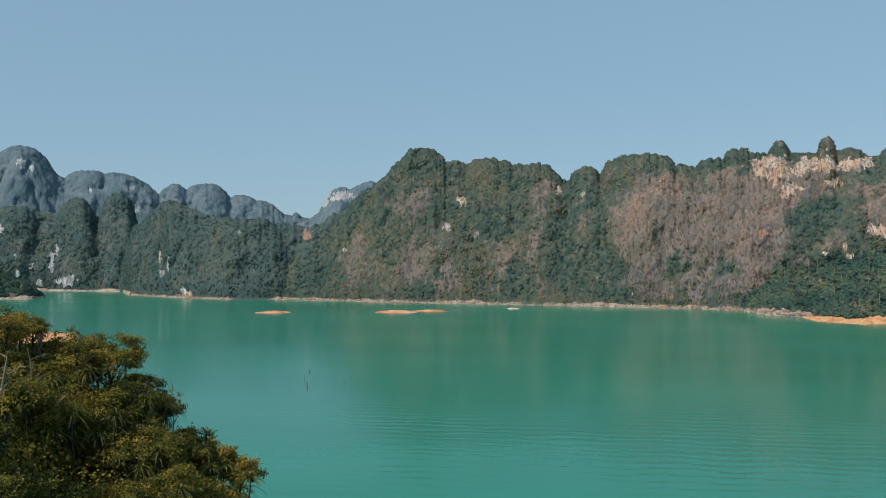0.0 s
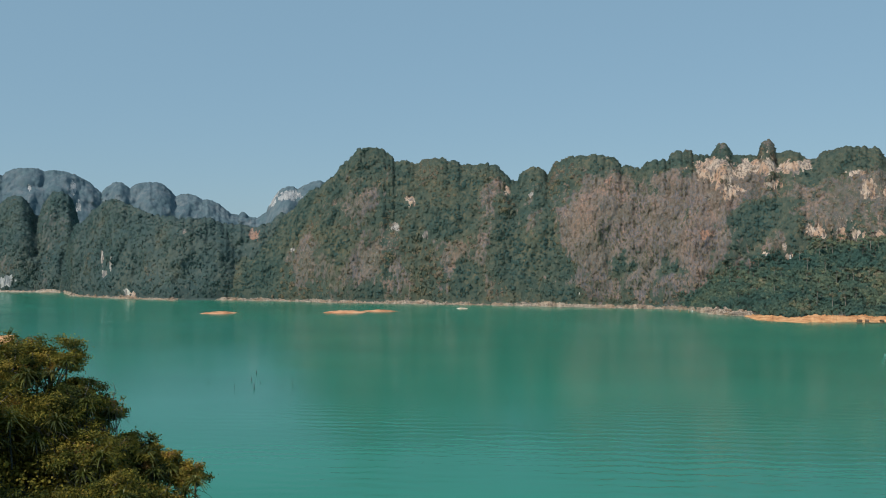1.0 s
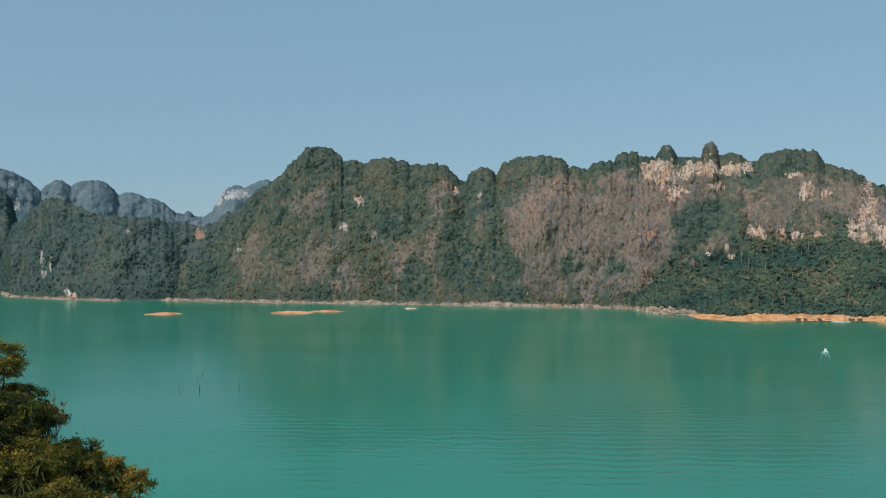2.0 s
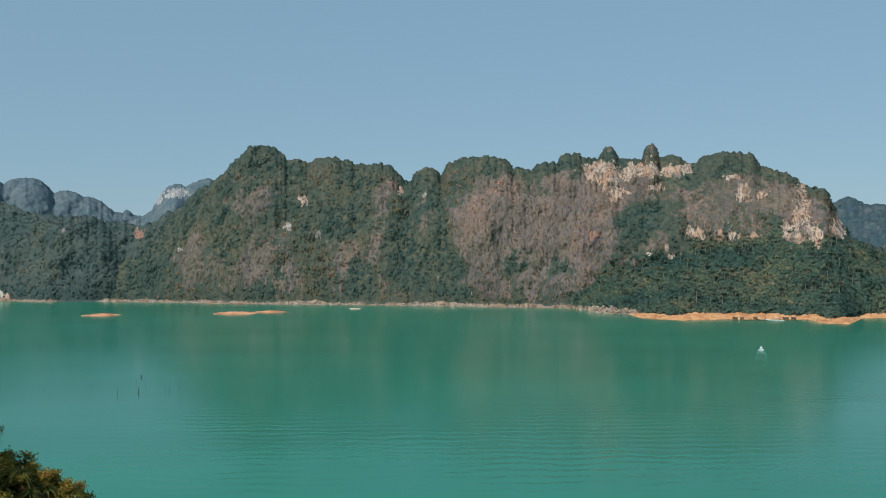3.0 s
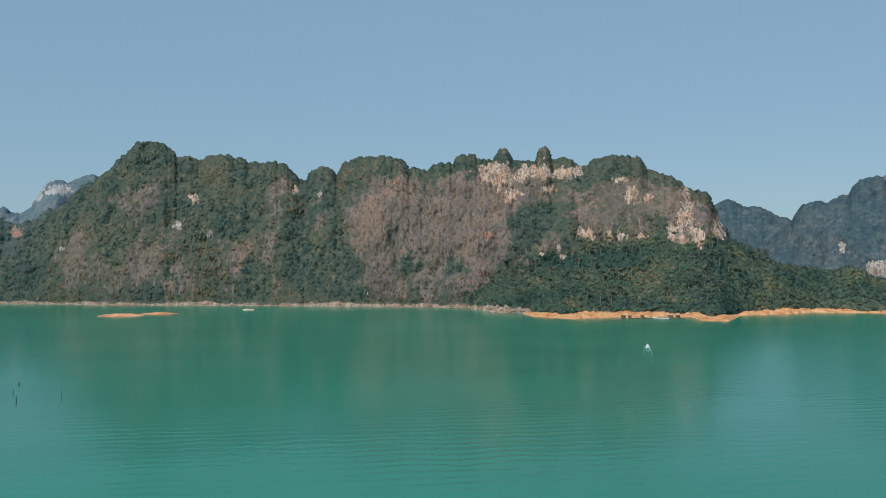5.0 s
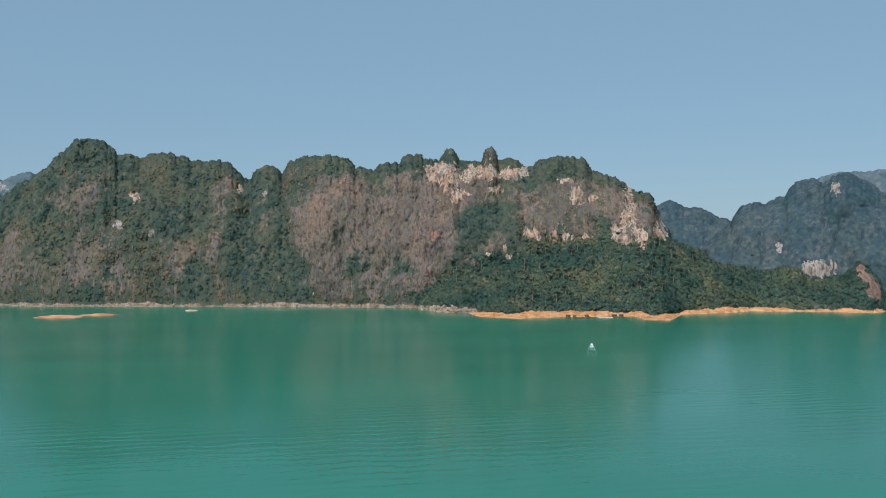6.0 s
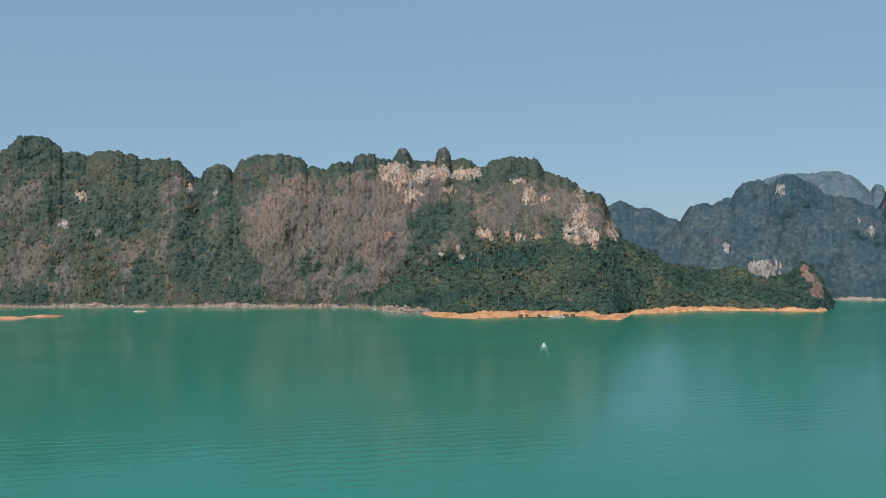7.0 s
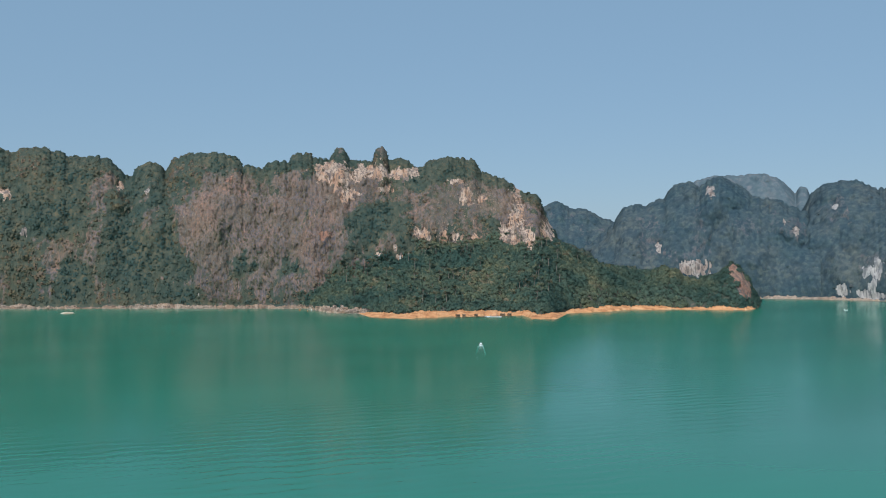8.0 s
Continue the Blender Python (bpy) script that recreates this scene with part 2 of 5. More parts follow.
def water_material():
    m, n, l, b = material("turquoise_water", 0.10, 0.36)
    b.inputs["IOR"].default_value = 1.333
    drift = noise_tex(n, l, 0.0035, 4, (1, 2.2, 1), 0.55)
    l.new(ramp(n, l, drift, [(0.35, (0.009, 0.172, 0.105)), (0.65, (0.014, 0.214, 0.134))]), b.inputs["Base Color"])
    # long low wind waves that run across the lake in trains, fine ripples on them, and calm lanes between
    co = n.new("ShaderNodeNewGeometry")
    turn = n.new("ShaderNodeMapping")
    turn.inputs["Rotation"].default_value = (0, 0, radians(9))
    l.new(co.outputs["Position"], turn.inputs["Vector"])
    crest = n.new("ShaderNodeTexWave")
    crest.wave_type, crest.bands_direction, crest.wave_profile = "BANDS", "Y", "SIN"
    for key, value in (("Scale", 0.046), ("Distortion", 5.5), ("Detail", 3.0), ("Detail Scale", 1.3), ("Detail Roughness", 0.55)):
        crest.inputs[key].default_value = value
    l.new(turn.outputs[0], crest.inputs["Vector"])
    train = ramp(n, l, noise_tex(n, l, 0.022, 2, (0.8, 1.0, 1.0), 0.5, 47), [(0.35, (0.1, 0.1, 0.1)), (0.62, (1, 1, 1))])
    chop = noise_tex(n, l, 0.27, 3, (0.35, 1.0, 1.0), 0.5, 7)
    small = noise_tex(n, l, 0.7, 3, (0.30, 1.0, 1.0), 0.55, 3)
    calm = noise_tex(n, l, 0.0055, 3, (0.7, 1.6, 1), 0.5, 23)
    gust = None      # wind-ruffled patches: centre and half width, in metres
    for cx, cy, hx, hy in ((70, 235, 160, 100), (230, 330, 150, 120), (-20, 300, 60, 30)):
        place = n.new("ShaderNodeMapping")
        place.inputs["Location"].default_value, place.inputs["Scale"].default_value = (-cx / hx, -cy / hy, 0), (1 / hx, 1 / hy, 0)
        far = n.new("ShaderNodeVectorMath")
        far.operation = "LENGTH"
        l.new(co.outputs["Position"], place.inputs["Vector"])
        l.new(place.outputs[0], far.inputs[0])
        one = math_node(n, l, "ADD", math_node(n, l, "SUBTRACT", 1.3, far.outputs["Value"]), math_node(n, l, "MULTIPLY", math_node(n, l, "SUBTRACT", calm, 0.5), 1.6))
        gust = one if gust is None else math_node(n, l, "MAXIMUM", gust, one)
    gust = math_node(n, l, "MULTIPLY", gust, 1.0, True)
    l.new(math_node(n, l, "ADD", math_node(n, l, "MULTIPLY", calm, 0.14), 0.10), b.inputs["Roughness"])
    h = math_node(n, l, "MULTIPLY", math_node(n, l, "ADD", math_node(n, l, "MULTIPLY", math_node(n, l, "MULTIPLY", crest.outputs["Fac"], train), 0.16), math_node(n, l, "MULTIPLY", chop, 0.24)),
                  math_node(n, l, "ADD", math_node(n, l, "MULTIPLY", gust, 0.95), 0.05))
    h = math_node(n, l, "ADD", h, math_node(n, l, "MULTIPLY", small, 0.035))
    bump(n, l, b, h, 1.0, 0.36)
    return m


WATER = water_material()


# ======== building helpers ========
def vnoise(p, seed=0):
    """Smooth value noise in -1..1 at an array of points (..., 3)."""
    i = np.floor(p).astype(np.int64)
    f = p - i
    f = f * f * (3 - 2 * f)
    out = 0
    for dx in (0, 1):
        for dy in (0, 1):
            for dz in (0, 1):
                h = ((i[..., 0] + dx) * 374761393 + (i[..., 1] + dy) * 668265263 + (i[..., 2] + dz) * 2147483647 + seed * 144665) & 0xffffffff
                h = ((h ^ (h >> 13)) * 1274126177) & 0xffffffff
                h = ((h ^ (h >> 16)) & 0xffff) / 32767.5 - 1
                w = (f[..., 0] if dx else 1 - f[..., 0]) * (f[..., 1] if dy else 1 - f[..., 1]) * (f[..., 2] if dz else 1 - f[..., 2])
                out = out + h * w
    return out


def fbm(p, octaves=4, gain=0.5, seed=0):
    s, a = 0, 1.0
    for k in range(octaves):
        s = s + a * vnoise(p * 2.0 ** k + 17.3 * k, seed + k)
        a *= gain
    return s


def canopy_domes(P, size, seed=0):
    """Closed canopy: the height of round tree crowns (0 to 1) over the points, and a number of its own for each crown."""
    q = P.reshape(-1, 3) / size
    cell = np.floor(q).astype(np.int64)
    best, who = np.full(len(q), 9.0), np.zeros(len(q))
    for off in itertools.product((-1, 0, 1), repeat=3):
        c = cell + np.array(off)
        h = (c[:, 0] * 73856093 ^ c[:, 1] * 19349663 ^ c[:, 2] * 83492791 ^ (seed * 7919)) & 0xFFFFFF
        j = np.stack([((h * k) % 10007) / 10007.0 for k in (31, 57, 101)], -1)
        d = np.linalg.norm(q - c - j, axis=1)
        near = d < best
        best, who = np.where(near, d, best), np.where(near, ((h * 17) % 9973) / 9973.0, who)
    return np.sqrt(np.clip(1 - (best / 0.95) ** 2, 0.12, 1)).reshape(P.shape[:-1]), who.reshape(P.shape[:-1])


def mesh_of(name, verts, faces, mat, smooth=True):
    """A mesh from arrays of points and of faces that all have as many corners."""
    me = bpy.data.meshes.new(name)
    verts, faces = np.asarray(verts, np.float32), np.asarray(faces, np.int32)
    k = faces.shape[1]
    me.vertices.add(len(verts))
    me.vertices.foreach_set("co", verts.ravel())
    me.loops.add(faces.size)
    me.loops.foreach_set("vertex_index", faces.ravel())
    me.polygons.add(len(faces))
    me.polygons.foreach_set("loop_start", np.arange(0, faces.size, k, dtype=np.int32))
    me.polygons.foreach_set("use_smooth", np.full(len(faces), smooth))
    me.update(calc_edges=True)
    me.materials.append(mat)
    return me


def polar(a, d, z):
    """Points from a bearing in degrees, a distance and a height."""
    a = np.radians(a)
    return np.stack([d * np.sin(a), d * np.cos(a), z + 0 * d], -1)


def blob(a, z, spots, wob):
    """How far inside the nearest of some uneven patches (bearing, height, half width, half height) the points lie: 1 in the middle, 0 at the rim."""
    best = np.full(a.shape, -9.0)
    for sa_, sz_, wa_, wz_ in spots:
        best = np.maximum(best, 1 - np.hypot((a - sa_) / wa_, (z - sz_) / wz_))
    return best + wob


TREES = np.random.default_rng(4)


def tuft_templates(count, leaves, seed, size=(0.45, 0.8), wild=0.45):
    """Small crowns of unit radius, each made of leafy clumps set at all angles over an uneven dome."""
    out = []
    r = np.random.default_rng(seed)
    for k in range(count):
        d = r.normal(size=(leaves, 3))
        d[:, 2] = np.abs(d[:, 2]) * 0.9 - 0.35
        d /= np.linalg.norm(d, axis=1)[:, None]
        c = d * r.uniform(0.55, 1.0, (leaves, 1)) * (1 + 0.35 * vnoise(d * 1.7 + 9 * k, k)[:, None])
        nrm = d + r.normal(0, wild, (leaves, 3))
        nrm /= np.linalg.norm(nrm, axis=1)[:, None]
        t = np.cross(nrm, r.normal(size=(leaves, 3)))
        t /= np.linalg.norm(t, axis=1)[:, None]
        b = np.cross(nrm, t)
        sz = r.uniform(size[0], size[1], (leaves, 1))
        q = [c + (t * x * r.uniform(0.7, 1.2, (leaves, 1)) + b * y * r.uniform(0.7, 1.2, (leaves, 1))) * sz * 0.5 for x, y in ((-1, -1), (1, -1), (1, 1), (-1, 1))]
        q[1], q[3] = q[1] - nrm * sz * 0.15, q[3] - nrm * sz * 0.15
        v = np.stack(q, 1).reshape(-1, 3)
        f = np.arange(leaves * 4).reshape(-1, 4)
        out.append((v, f))
    return out


TUFTS = tuft_templates(12, 11, 2, (0.54, 0.95), 0.35)
TUFTS_THIN = tuft_templates(12, 9, 5, (0.6, 1.0), 0.25)
TUFTS_FULL = tuft_templates(12, 28, 3, (0.32, 0.60), 0.30)


def crowns(name, label, places, radii, mat, templates, tall=1.0, dry=0.0, site=None, sink=0.2):
    """Many tree crowns on a hillside, as one stuff object."""
    vs, fs, ts, ns, base = [], [], [], [], 0
    pick = TREES.integers(0, len(templates), len(places))
    turn = TREES.uniform(0, 2 * np.pi, len(places))
    slope = None
    if site is not None:      # smaller and lower along the crest
        free, k = site
        slope = free["N"][k]
        radii = radii * (1 - 0.4 * free["rim"][k])
        places = places - slope * (radii * (sink + 0.2 * free["rim"][k]))[:, None]
    hue = np.clip(TREES.uniform(0, 1, len(places)) ** 1.3 * 0.28 + 0.26 + 0.46 * fbm(places / 45.0, 5, 0.65, 77) + dry, 0, 1)
    for k, (v, f) in enumerate(templates):
        q = np.where(pick == k)[0]
        if not len(q):
            continue
        c, s = np.cos(turn[q])[:, None], np.sin(turn[q])[:, None]
        r = radii[q][:, None]
        t = TREES.uniform(0.8, 1.4, (len(q), 1)) * tall
        x = (v[:, 0] * c - v[:, 1] * s) * r + places[q, 0:1]
        y = (v[:, 0] * s + v[:, 1] * c) * r + places[q, 1:2]
        z = (v[:, 2] - 0.25) * r * t + places[q, 2:3]
        vs.append(np.stack([x, y, z], -1).reshape(-1, 3))
        ts.append(np.repeat(hue[q], len(v)))
        w = v / np.linalg.norm(v, axis=1)[:, None]
        out = np.stack([w[:, 0] * c - w[:, 1] * s, w[:, 0] * s + w[:, 1] * c, np.broadcast_to(w[:, 2] + 0.25, x.shape)], -1)
        if slope is not None:
            out = out * 0.6 + slope[q][:, None]
        ns.append(out.reshape(-1, 3))
        fs.append((f[None] + (base + np.arange(len(q)) * len(v))[:, None, None]).reshape(-1, 4))
        base += len(q) * len(v)
    me = mesh_of(name, np.concatenate(vs), np.concatenate(fs), mat, False)
    me.attributes.new("tint", "FLOAT", "POINT").data.foreach_set("value", np.concatenate(ts).astype(np.float32))
    me.attributes.new("rounded", "FLOAT_VECTOR", "POINT").data.foreach_set("vector", np.concatenate(ns).astype(np.float32).ravel())
    return tagged(new(name, me), label, "forest", kind="stuff")


def mountain(name, label, span, step, rows, shore, knolls, low, deep, seed, scars=(), bare=(), talus=None, mat=None, scar_mat=None,
             arid=(), buttress=19.0, n=1.45, back=90.0, relief=1.0, foot=None, dry=1.0, canopy=0.0, lush=(), crags=(), bulge=0.12):
    """A limestone hill: round-topped knolls (bearing, height, half width, power) rise out of a ridge of height low, over a shore line given as
    (bearing, distance) pairs. deep: how far the crest stands behind the shore. talus: (bearing, height) of the wooded apron before the foot of its cliffs, itself given as (bearing, distance).
    Scars are parts of their own, cut out of the slope."""
    a = np.arange(span[0], span[1] + step / 2, step)
    sh = np.array(shore, float)
    S = np.interp(a, sh[:, 0], sh[:, 1])
    lo = np.array(low, float)
    crest = np.interp(a, lo[:, 0], lo[:, 1])
    lift = np.zeros_like(a)
    for ka, kz, kw, kp in knolls:
        u = np.abs((a - ka) / kw)
        h = kz * (1 - np.clip(u, 0, 1.6) ** kp * 0.30)
        crest = np.maximum(crest, h)
        lift = np.maximum(lift, np.clip(1 - (u / 1.3) ** 2, 0, 1) ** 1.5 * min(1.0, kw / 1.5))
    wob = np.stack([a * 6.0, np.zeros_like(a) + seed, np.zeros_like(a)], -1)
    crest = crest + 1.8 * relief * fbm(wob, 3, 0.6, seed)
    tz = np.zeros_like(a) + 2.0
    td = np.zeros_like(a) + 4.0
    if talus is not None:
        ta = np.array(talus, float)
        fo = np.array(foot, float)
        tz, td = np.interp(a, ta[:, 0], ta[:, 1]), np.maximum(np.interp(a, fo[:, 0], fo[:, 1]) - S, 4)
    tz = np.minimum(tz, crest * 0.9)
    front = int(rows * 0.86)
    w = np.concatenate([np.linspace(-0.04, 1, front), np.ones(rows - front)])
    over = np.concatenate([np.zeros(front), np.linspace(0, 1, rows - front + 1)[1:]])
    A = np.broadcast_to(a, (rows, len(a)))
    W, O = w[:, None], over[:, None]
    Z = W * crest
    up = np.clip((Z - tz) / np.maximum(crest - tz, 1), 0, 1)
    off = np.where(Z < tz, td * Z / tz, td + deep * (1 - (1 - up ** n) ** (1 / n)))
    off = off + O * back - bulge * deep * lift * up
    Z = Z - O ** 1.8 * np.minimum(crest * 0.55, 90)
    D = S + off
    P = polar(A, D, Z)
    # ribs and gullies, then boulders and ledges
    q = P * np.array([1, 1, 0.32]) / 85.0
    rel = buttress * (np.abs(fbm(q, 3, 0.5, seed + 5)) * 1.8 - 0.6) + 3.6 * fbm(P * np.array([1, 1, 0.8]) / 19.0, 3, 0.55, seed + 9)
    raw = np.clip(1.4 * blob(A, Z, bare, 0.0), 0, 1) if len(bare) else 0.0
    rel = rel + (0.7 + 1.8 * raw) * fbm(P * np.array([1, 1, 0.2]) / 8.0, 3, 0.6, seed + 13)
    rel = rel * np.clip((Z - 2) / 50, 0, 1) * (0.35 + 0.65 * np.clip((Z - tz + 10) / 20, 0, 1)) * relief
    D2 = D - rel
    P = polar(A, D2, Z + 1.2 * relief * fbm(P / 11.0, 2, 0.5, seed + 3) * np.clip(Z / 20, 0, 1))
    broad = fbm(P * np.array([1, 1, 0.7]) / 30.0, 4, 0.6, seed + 21)
    streaky = fbm(P * np.array([1, 1, 0.30]) / 5.0, 3, 0.7, seed + 22)
    fluted = fbm(P * np.array([1, 1, 0.13]) / 3.4, 2, 0.7, seed + 27)
    bm_ = 0.25 + 0.28 * broad + 0.12 * streaky
    if len(bare):
        bm_ = np.maximum(bm_, 0.30 + 1.4 * blob(A, Z, bare, 0.34 * broad + 0.24 * streaky))
    if len(arid):
        bm_ = np.maximum(bm_, np.minimum(0.12 + 0.8 * blob(A, Z, arid, 0.5 * broad + 0.30 * streaky), 0.55))
    green = np.clip(1.6 * blob(A, Z, lush, 0.4 * broad), 0, 1) if len(lush) else np.zeros(Z.shape)
    bm_ = np.clip(bm_, 0, 1) * dry * (1 - 0.8 * green) * np.clip((crest - Z - 6) / 16, 0.2, 1)
    if len(crags):
        bm_ = np.maximum(bm_, np.clip(1.2 * blob(A, Z, crags, 0.5 * broad + 0.3 * streaky), 0, 0.5))
    scar = blob(A, Z, scars, 0.14 * broad + 0.36 * streaky + 0.42 * fluted) if len(scars) else np.full(Z.shape, -1.0)
    P[..., :2] *= (1 + 2.6 * fluted * np.clip(scar * 4, 0, 1) / D2)[..., None]
    own = np.full(Z.shape, 0.5)
    if canopy:
        N = np.cross(np.gradient(P, axis=1), np.gradient(P, axis=0))
        N = N / (np.linalg.norm(N, axis=2)[..., None] + 1e-9)
        dome, own = canopy_domes(P, canopy * 2.1, seed)
        leafy = np.clip(1.5 - 1.6 * bm_, 0.1, 1) * np.clip(0.6 - scar * 4, 0, 1) * np.clip(Z / 8, 0, 1)
        P = P + N * (canopy * (0.5 + 0.7 * own) * (dome - 0.6) * leafy)[..., None]
    idx = np.arange(rows * len(a)).reshape(rows, len(a))
    quads = np.stack([idx[:-1, :-1], idx[:-1, 1:], idx[1:, 1:], idx[1:, :-1]], -1).reshape(-1, 4)
    flat, sc = P.reshape(-1, 3), scar.reshape(-1)
    cut = (sc[quads].mean(1) > 0.16) & (np.repeat(over[:-1], len(a) - 1) <= 0)
    # leave no crumbs of slope inside the scars: keep what hangs together with the crest
    keep = np.zeros((rows - 1, len(a) - 1), bool)
    rest = ~cut.reshape(keep.shape)
    keep[-1] = rest[-1]
    while True:
        grown = keep.copy()
        grown[:-1] |= keep[1:]
        grown[1:] |= keep[:-1]
        grown[:, :-1] |= keep[:, 1:]
        grown[:, 1:] |= keep[:, :-1]
        grown &= rest
        if (grown == keep).all():
            break
        keep = grown
    cut = ~keep.ravel()
    me = mesh_of(name, flat, quads[~cut], mat or SLOPE)
    att = me.attributes.new("bare", "FLOAT", "POINT")
    att.data.foreach_set("value", bm_.astype(np.float32).ravel())
    me.attributes.new("tint", "FLOAT", "POINT").data.foreach_set("value", own.astype(np.float32).ravel())
    ob = tagged(new(name, me), label, "mountain", kind="structure")
    # each rock scar as a part of its own
    if len(scars):
        qa, qz = A.reshape(-1)[quads].mean(1), Z.reshape(-1)[quads].mean(1)
        near = np.argmax([1 - np.hypot((qa - s_[0]) / s_[2], (qz - s_[1]) / s_[3]) for s_ in scars], 0)
        for k in range(len(scars)):
            pickq = quads[cut & (near == k)]
            if len(pickq) < 4:
                continue
            used, inv = np.unique(pickq, return_inverse=True)
            face = new("rock_face", mesh_of("rock_face", flat[used], inv.reshape(-1, 4), scar_mat[k] if isinstance(scar_mat, (list, tuple)) else (scar_mat or SCAR)))
            face.parent = ob
            tagged(face, {"rust_limestone": "rust red bare limestone scar", "grey_limestone": "pale grey bare limestone scar", "white_limestone": "white bare limestone scar at the waterline", "far_limestone": "pale hazy limestone scar"}.get(face.data.materials[0].name, "cream and tan limestone scar with dark streaks"))
    # where trees may stand
    ds = np.linalg.norm(np.diff(P, axis=1)[:-1], axis=2) * np.linalg.norm(np.diff(P, axis=0)[:, :-1], axis=2)
    N = np.cross(np.diff(P, axis=1)[:-1], np.diff(P, axis=0)[:, :-1])
    N = N / (np.linalg.norm(N, axis=2)[..., None] + 1e-9)
    free = dict(green=green[:-1, :-1].ravel(), N=N.reshape(-1, 3), P=P[:-1, :-1].reshape(-1, 3), area=ds.ravel(), bare=bm_[:-1, :-1].ravel(), scar=scar[:-1, :-1].ravel(),
                z=Z[:-1, :-1].ravel(), a=A[:-1, :-1].ravel(), over=np.repeat(over[:-1], len(a) - 1), tz=np.tile(tz[:-1], rows - 1),
                rim=np.repeat(np.clip((w[:-1] - 0.90) / 0.08, 0, 1), len(a) - 1))
    return ob, free


def plant(free, count, bare_keep=0.12, zmin=4.0, scar_max=0.05, extra=None):
    """Random places on a hillside, evenly by area, thinned out on bare ground and on scars."""
    w = free["area"] * (free["z"] > zmin) * (free["scar"] < scar_max) * (free["over"] < 0.3) * (1 - (1 - bare_keep) * np.clip(free["bare"] * 1.6, 0, 1))
    if extra is not None:
        w = w * extra
    k = TREES.choice(len(w), count, p=w / w.sum())
    return free["P"][k] + TREES.uniform(-1.0, 1.0, (count, 3)) * np.array([1.2, 1.2, 0.4]), k


# ======== water and ground ========
def disc(name, label, category, z, radius, mat, rings=40, spokes=180):
    r = np.concatenate([[0.0, 0.02], np.geomspace(20, radius, rings - 1)])
    a = np.linspace(0, 360, spokes, endpoint=False)
    v = np.concatenate([[[0, 0, z]], polar(np.tile(a, rings), np.repeat(r[1:], spokes), np.full(rings * spokes, z))])
    i = 1 + np.arange(rings * spokes).reshape(rings, spokes)
    f = np.stack([i[:-1], np.roll(i[:-1], -1, 1), np.roll(i[1:], -1, 1), i[1:]], -1).reshape(-1, 4)[:, ::-1]
    me = mesh_of(name, v + np.array([37.0, 21.0, 0.0]), f, mat)
    return tagged(new(name, me), label, category, kind="structure")


GROUND = plain("lowland_green", (0.05, 0.075, 0.05), 0.95, 0.1, 0.4, 0.02)
disc("ground", "forested lowland that reaches the horizon", "ground", -6.0, 4900, GROUND)
disc("water", "calm turquoise green lake water with fine wind ripples", "water", 0.0, 2600, WATER, 60, 240)

# ======== mountains ========
MAIN_SHORE = [(-12, 1295), (-10.5, 1280), (-6.8, 1230), (-4, 1175), (0.6, 1140), (4.3, 1114), (10.2, 1080), (15, 1054), (18.9, 1042), (20.2, 972), (22.5, 945),
              (25, 888), (28.4, 908), (33, 920), (34.8, 885), (36.2, 955), (38.6, 1000), (41, 1060)]
FOOT = [(-12, 1299), (-4, 1179), (0.6, 1144), (4.3, 1118), (10.2, 1084), (15, 1058), (19, 1048), (24, 1060), (30, 1075), (34, 1070), (36, 1080), (41, 1110)]
MAIN_KNOLLS = [(-5.8, 148, 1.15, 1.7), (-4.6, 164, 1.67, 3.4), (-2.5, 203, 2.1, 2.0), (-1.37, 219, 2.23, 3.3), (0.7, 193, 1.97, 2.6), (2.77, 202, 2.16, 3.1),
               (3.84, 196, 2.13, 2.5), (5.97, 191, 1.91, 4.3), (9.39, 183, 1.53, 3.2), (11.36, 192, 1.36, 4.0), (12.74, 197, 3.14, 3.9), (15.08, 180, 1.73, 3.3)]
MAIN_KNOLLS += [(17.37, 186, 1.56, 5.0), (18.75, 196, 1.13, 5.0), (19.93, 191, 3.23, 5.0), (21.24, 205, 1.09, 2.5), (22.64, 189, 4.0, 5.0), (23.91, 206, 0.7, 3.7),
                (24.75, 193, 2.14, 3.5), (27.4, 192, 1.2, 3.4), (28.81, 195, 2.2, 4.9), (31.13, 170, 3.17, 2.0), (33.62, 147, 1.24, 3.1)]
MAIN_LOW = [(-13, 105), (-9, 103), (-7, 124), (-4, 178), (0, 199), (7, 187), (8.1, 165), (10.4, 165), (16, 177), (26.2, 183), (30, 182), (33, 153), (34.6, 124), (35.6, 84), (37.4, 70), (38.4, 47), (40, 40), (41.5, 30)]
TALUS = [(-12, 4), (18, 5), (19.2, 10), (21.2, 38), (23.4, 50), (25.3, 56), (27, 74), (31, 78), (34, 76), (36, 66), (38, 44), (41, 24)]
MAIN_SCARS = [(20.62, 171, 1.1, 17), (21.39, 160, 1.11, 17.5), (21.83, 138, 0.75, 10), (23.09, 171, 0.97, 11), (23.91, 172, 0.6, 17), (25.1, 168, 0.97, 9.5), (26.11, 172, 0.34, 13),
              (24.21, 147, 0.45, 6), (28.83, 159, 0.56, 4.5), (29.54, 136, 0.52, 14.5), (30.59, 135, 0.34, 6), (26.52, 88, 0.78, 8.5), (28.53, 85, 0.78, 6.5), (30.21, 85, 0.32, 6)]
MAIN_SCARS += [(23.8, 64, 0.3, 3.5), (25.18, 62, 0.2, 6), (24.88, 73, 0.15, 4), (32.85, 120, 0.48, 44), (32.41, 88, 0.82, 19), (33.59, 85, 0.63, 18), (34.92, 94, 0.51, 18.5), (1.27, 140, 0.34, 10), (7.58, 150, 0.33, 6)]
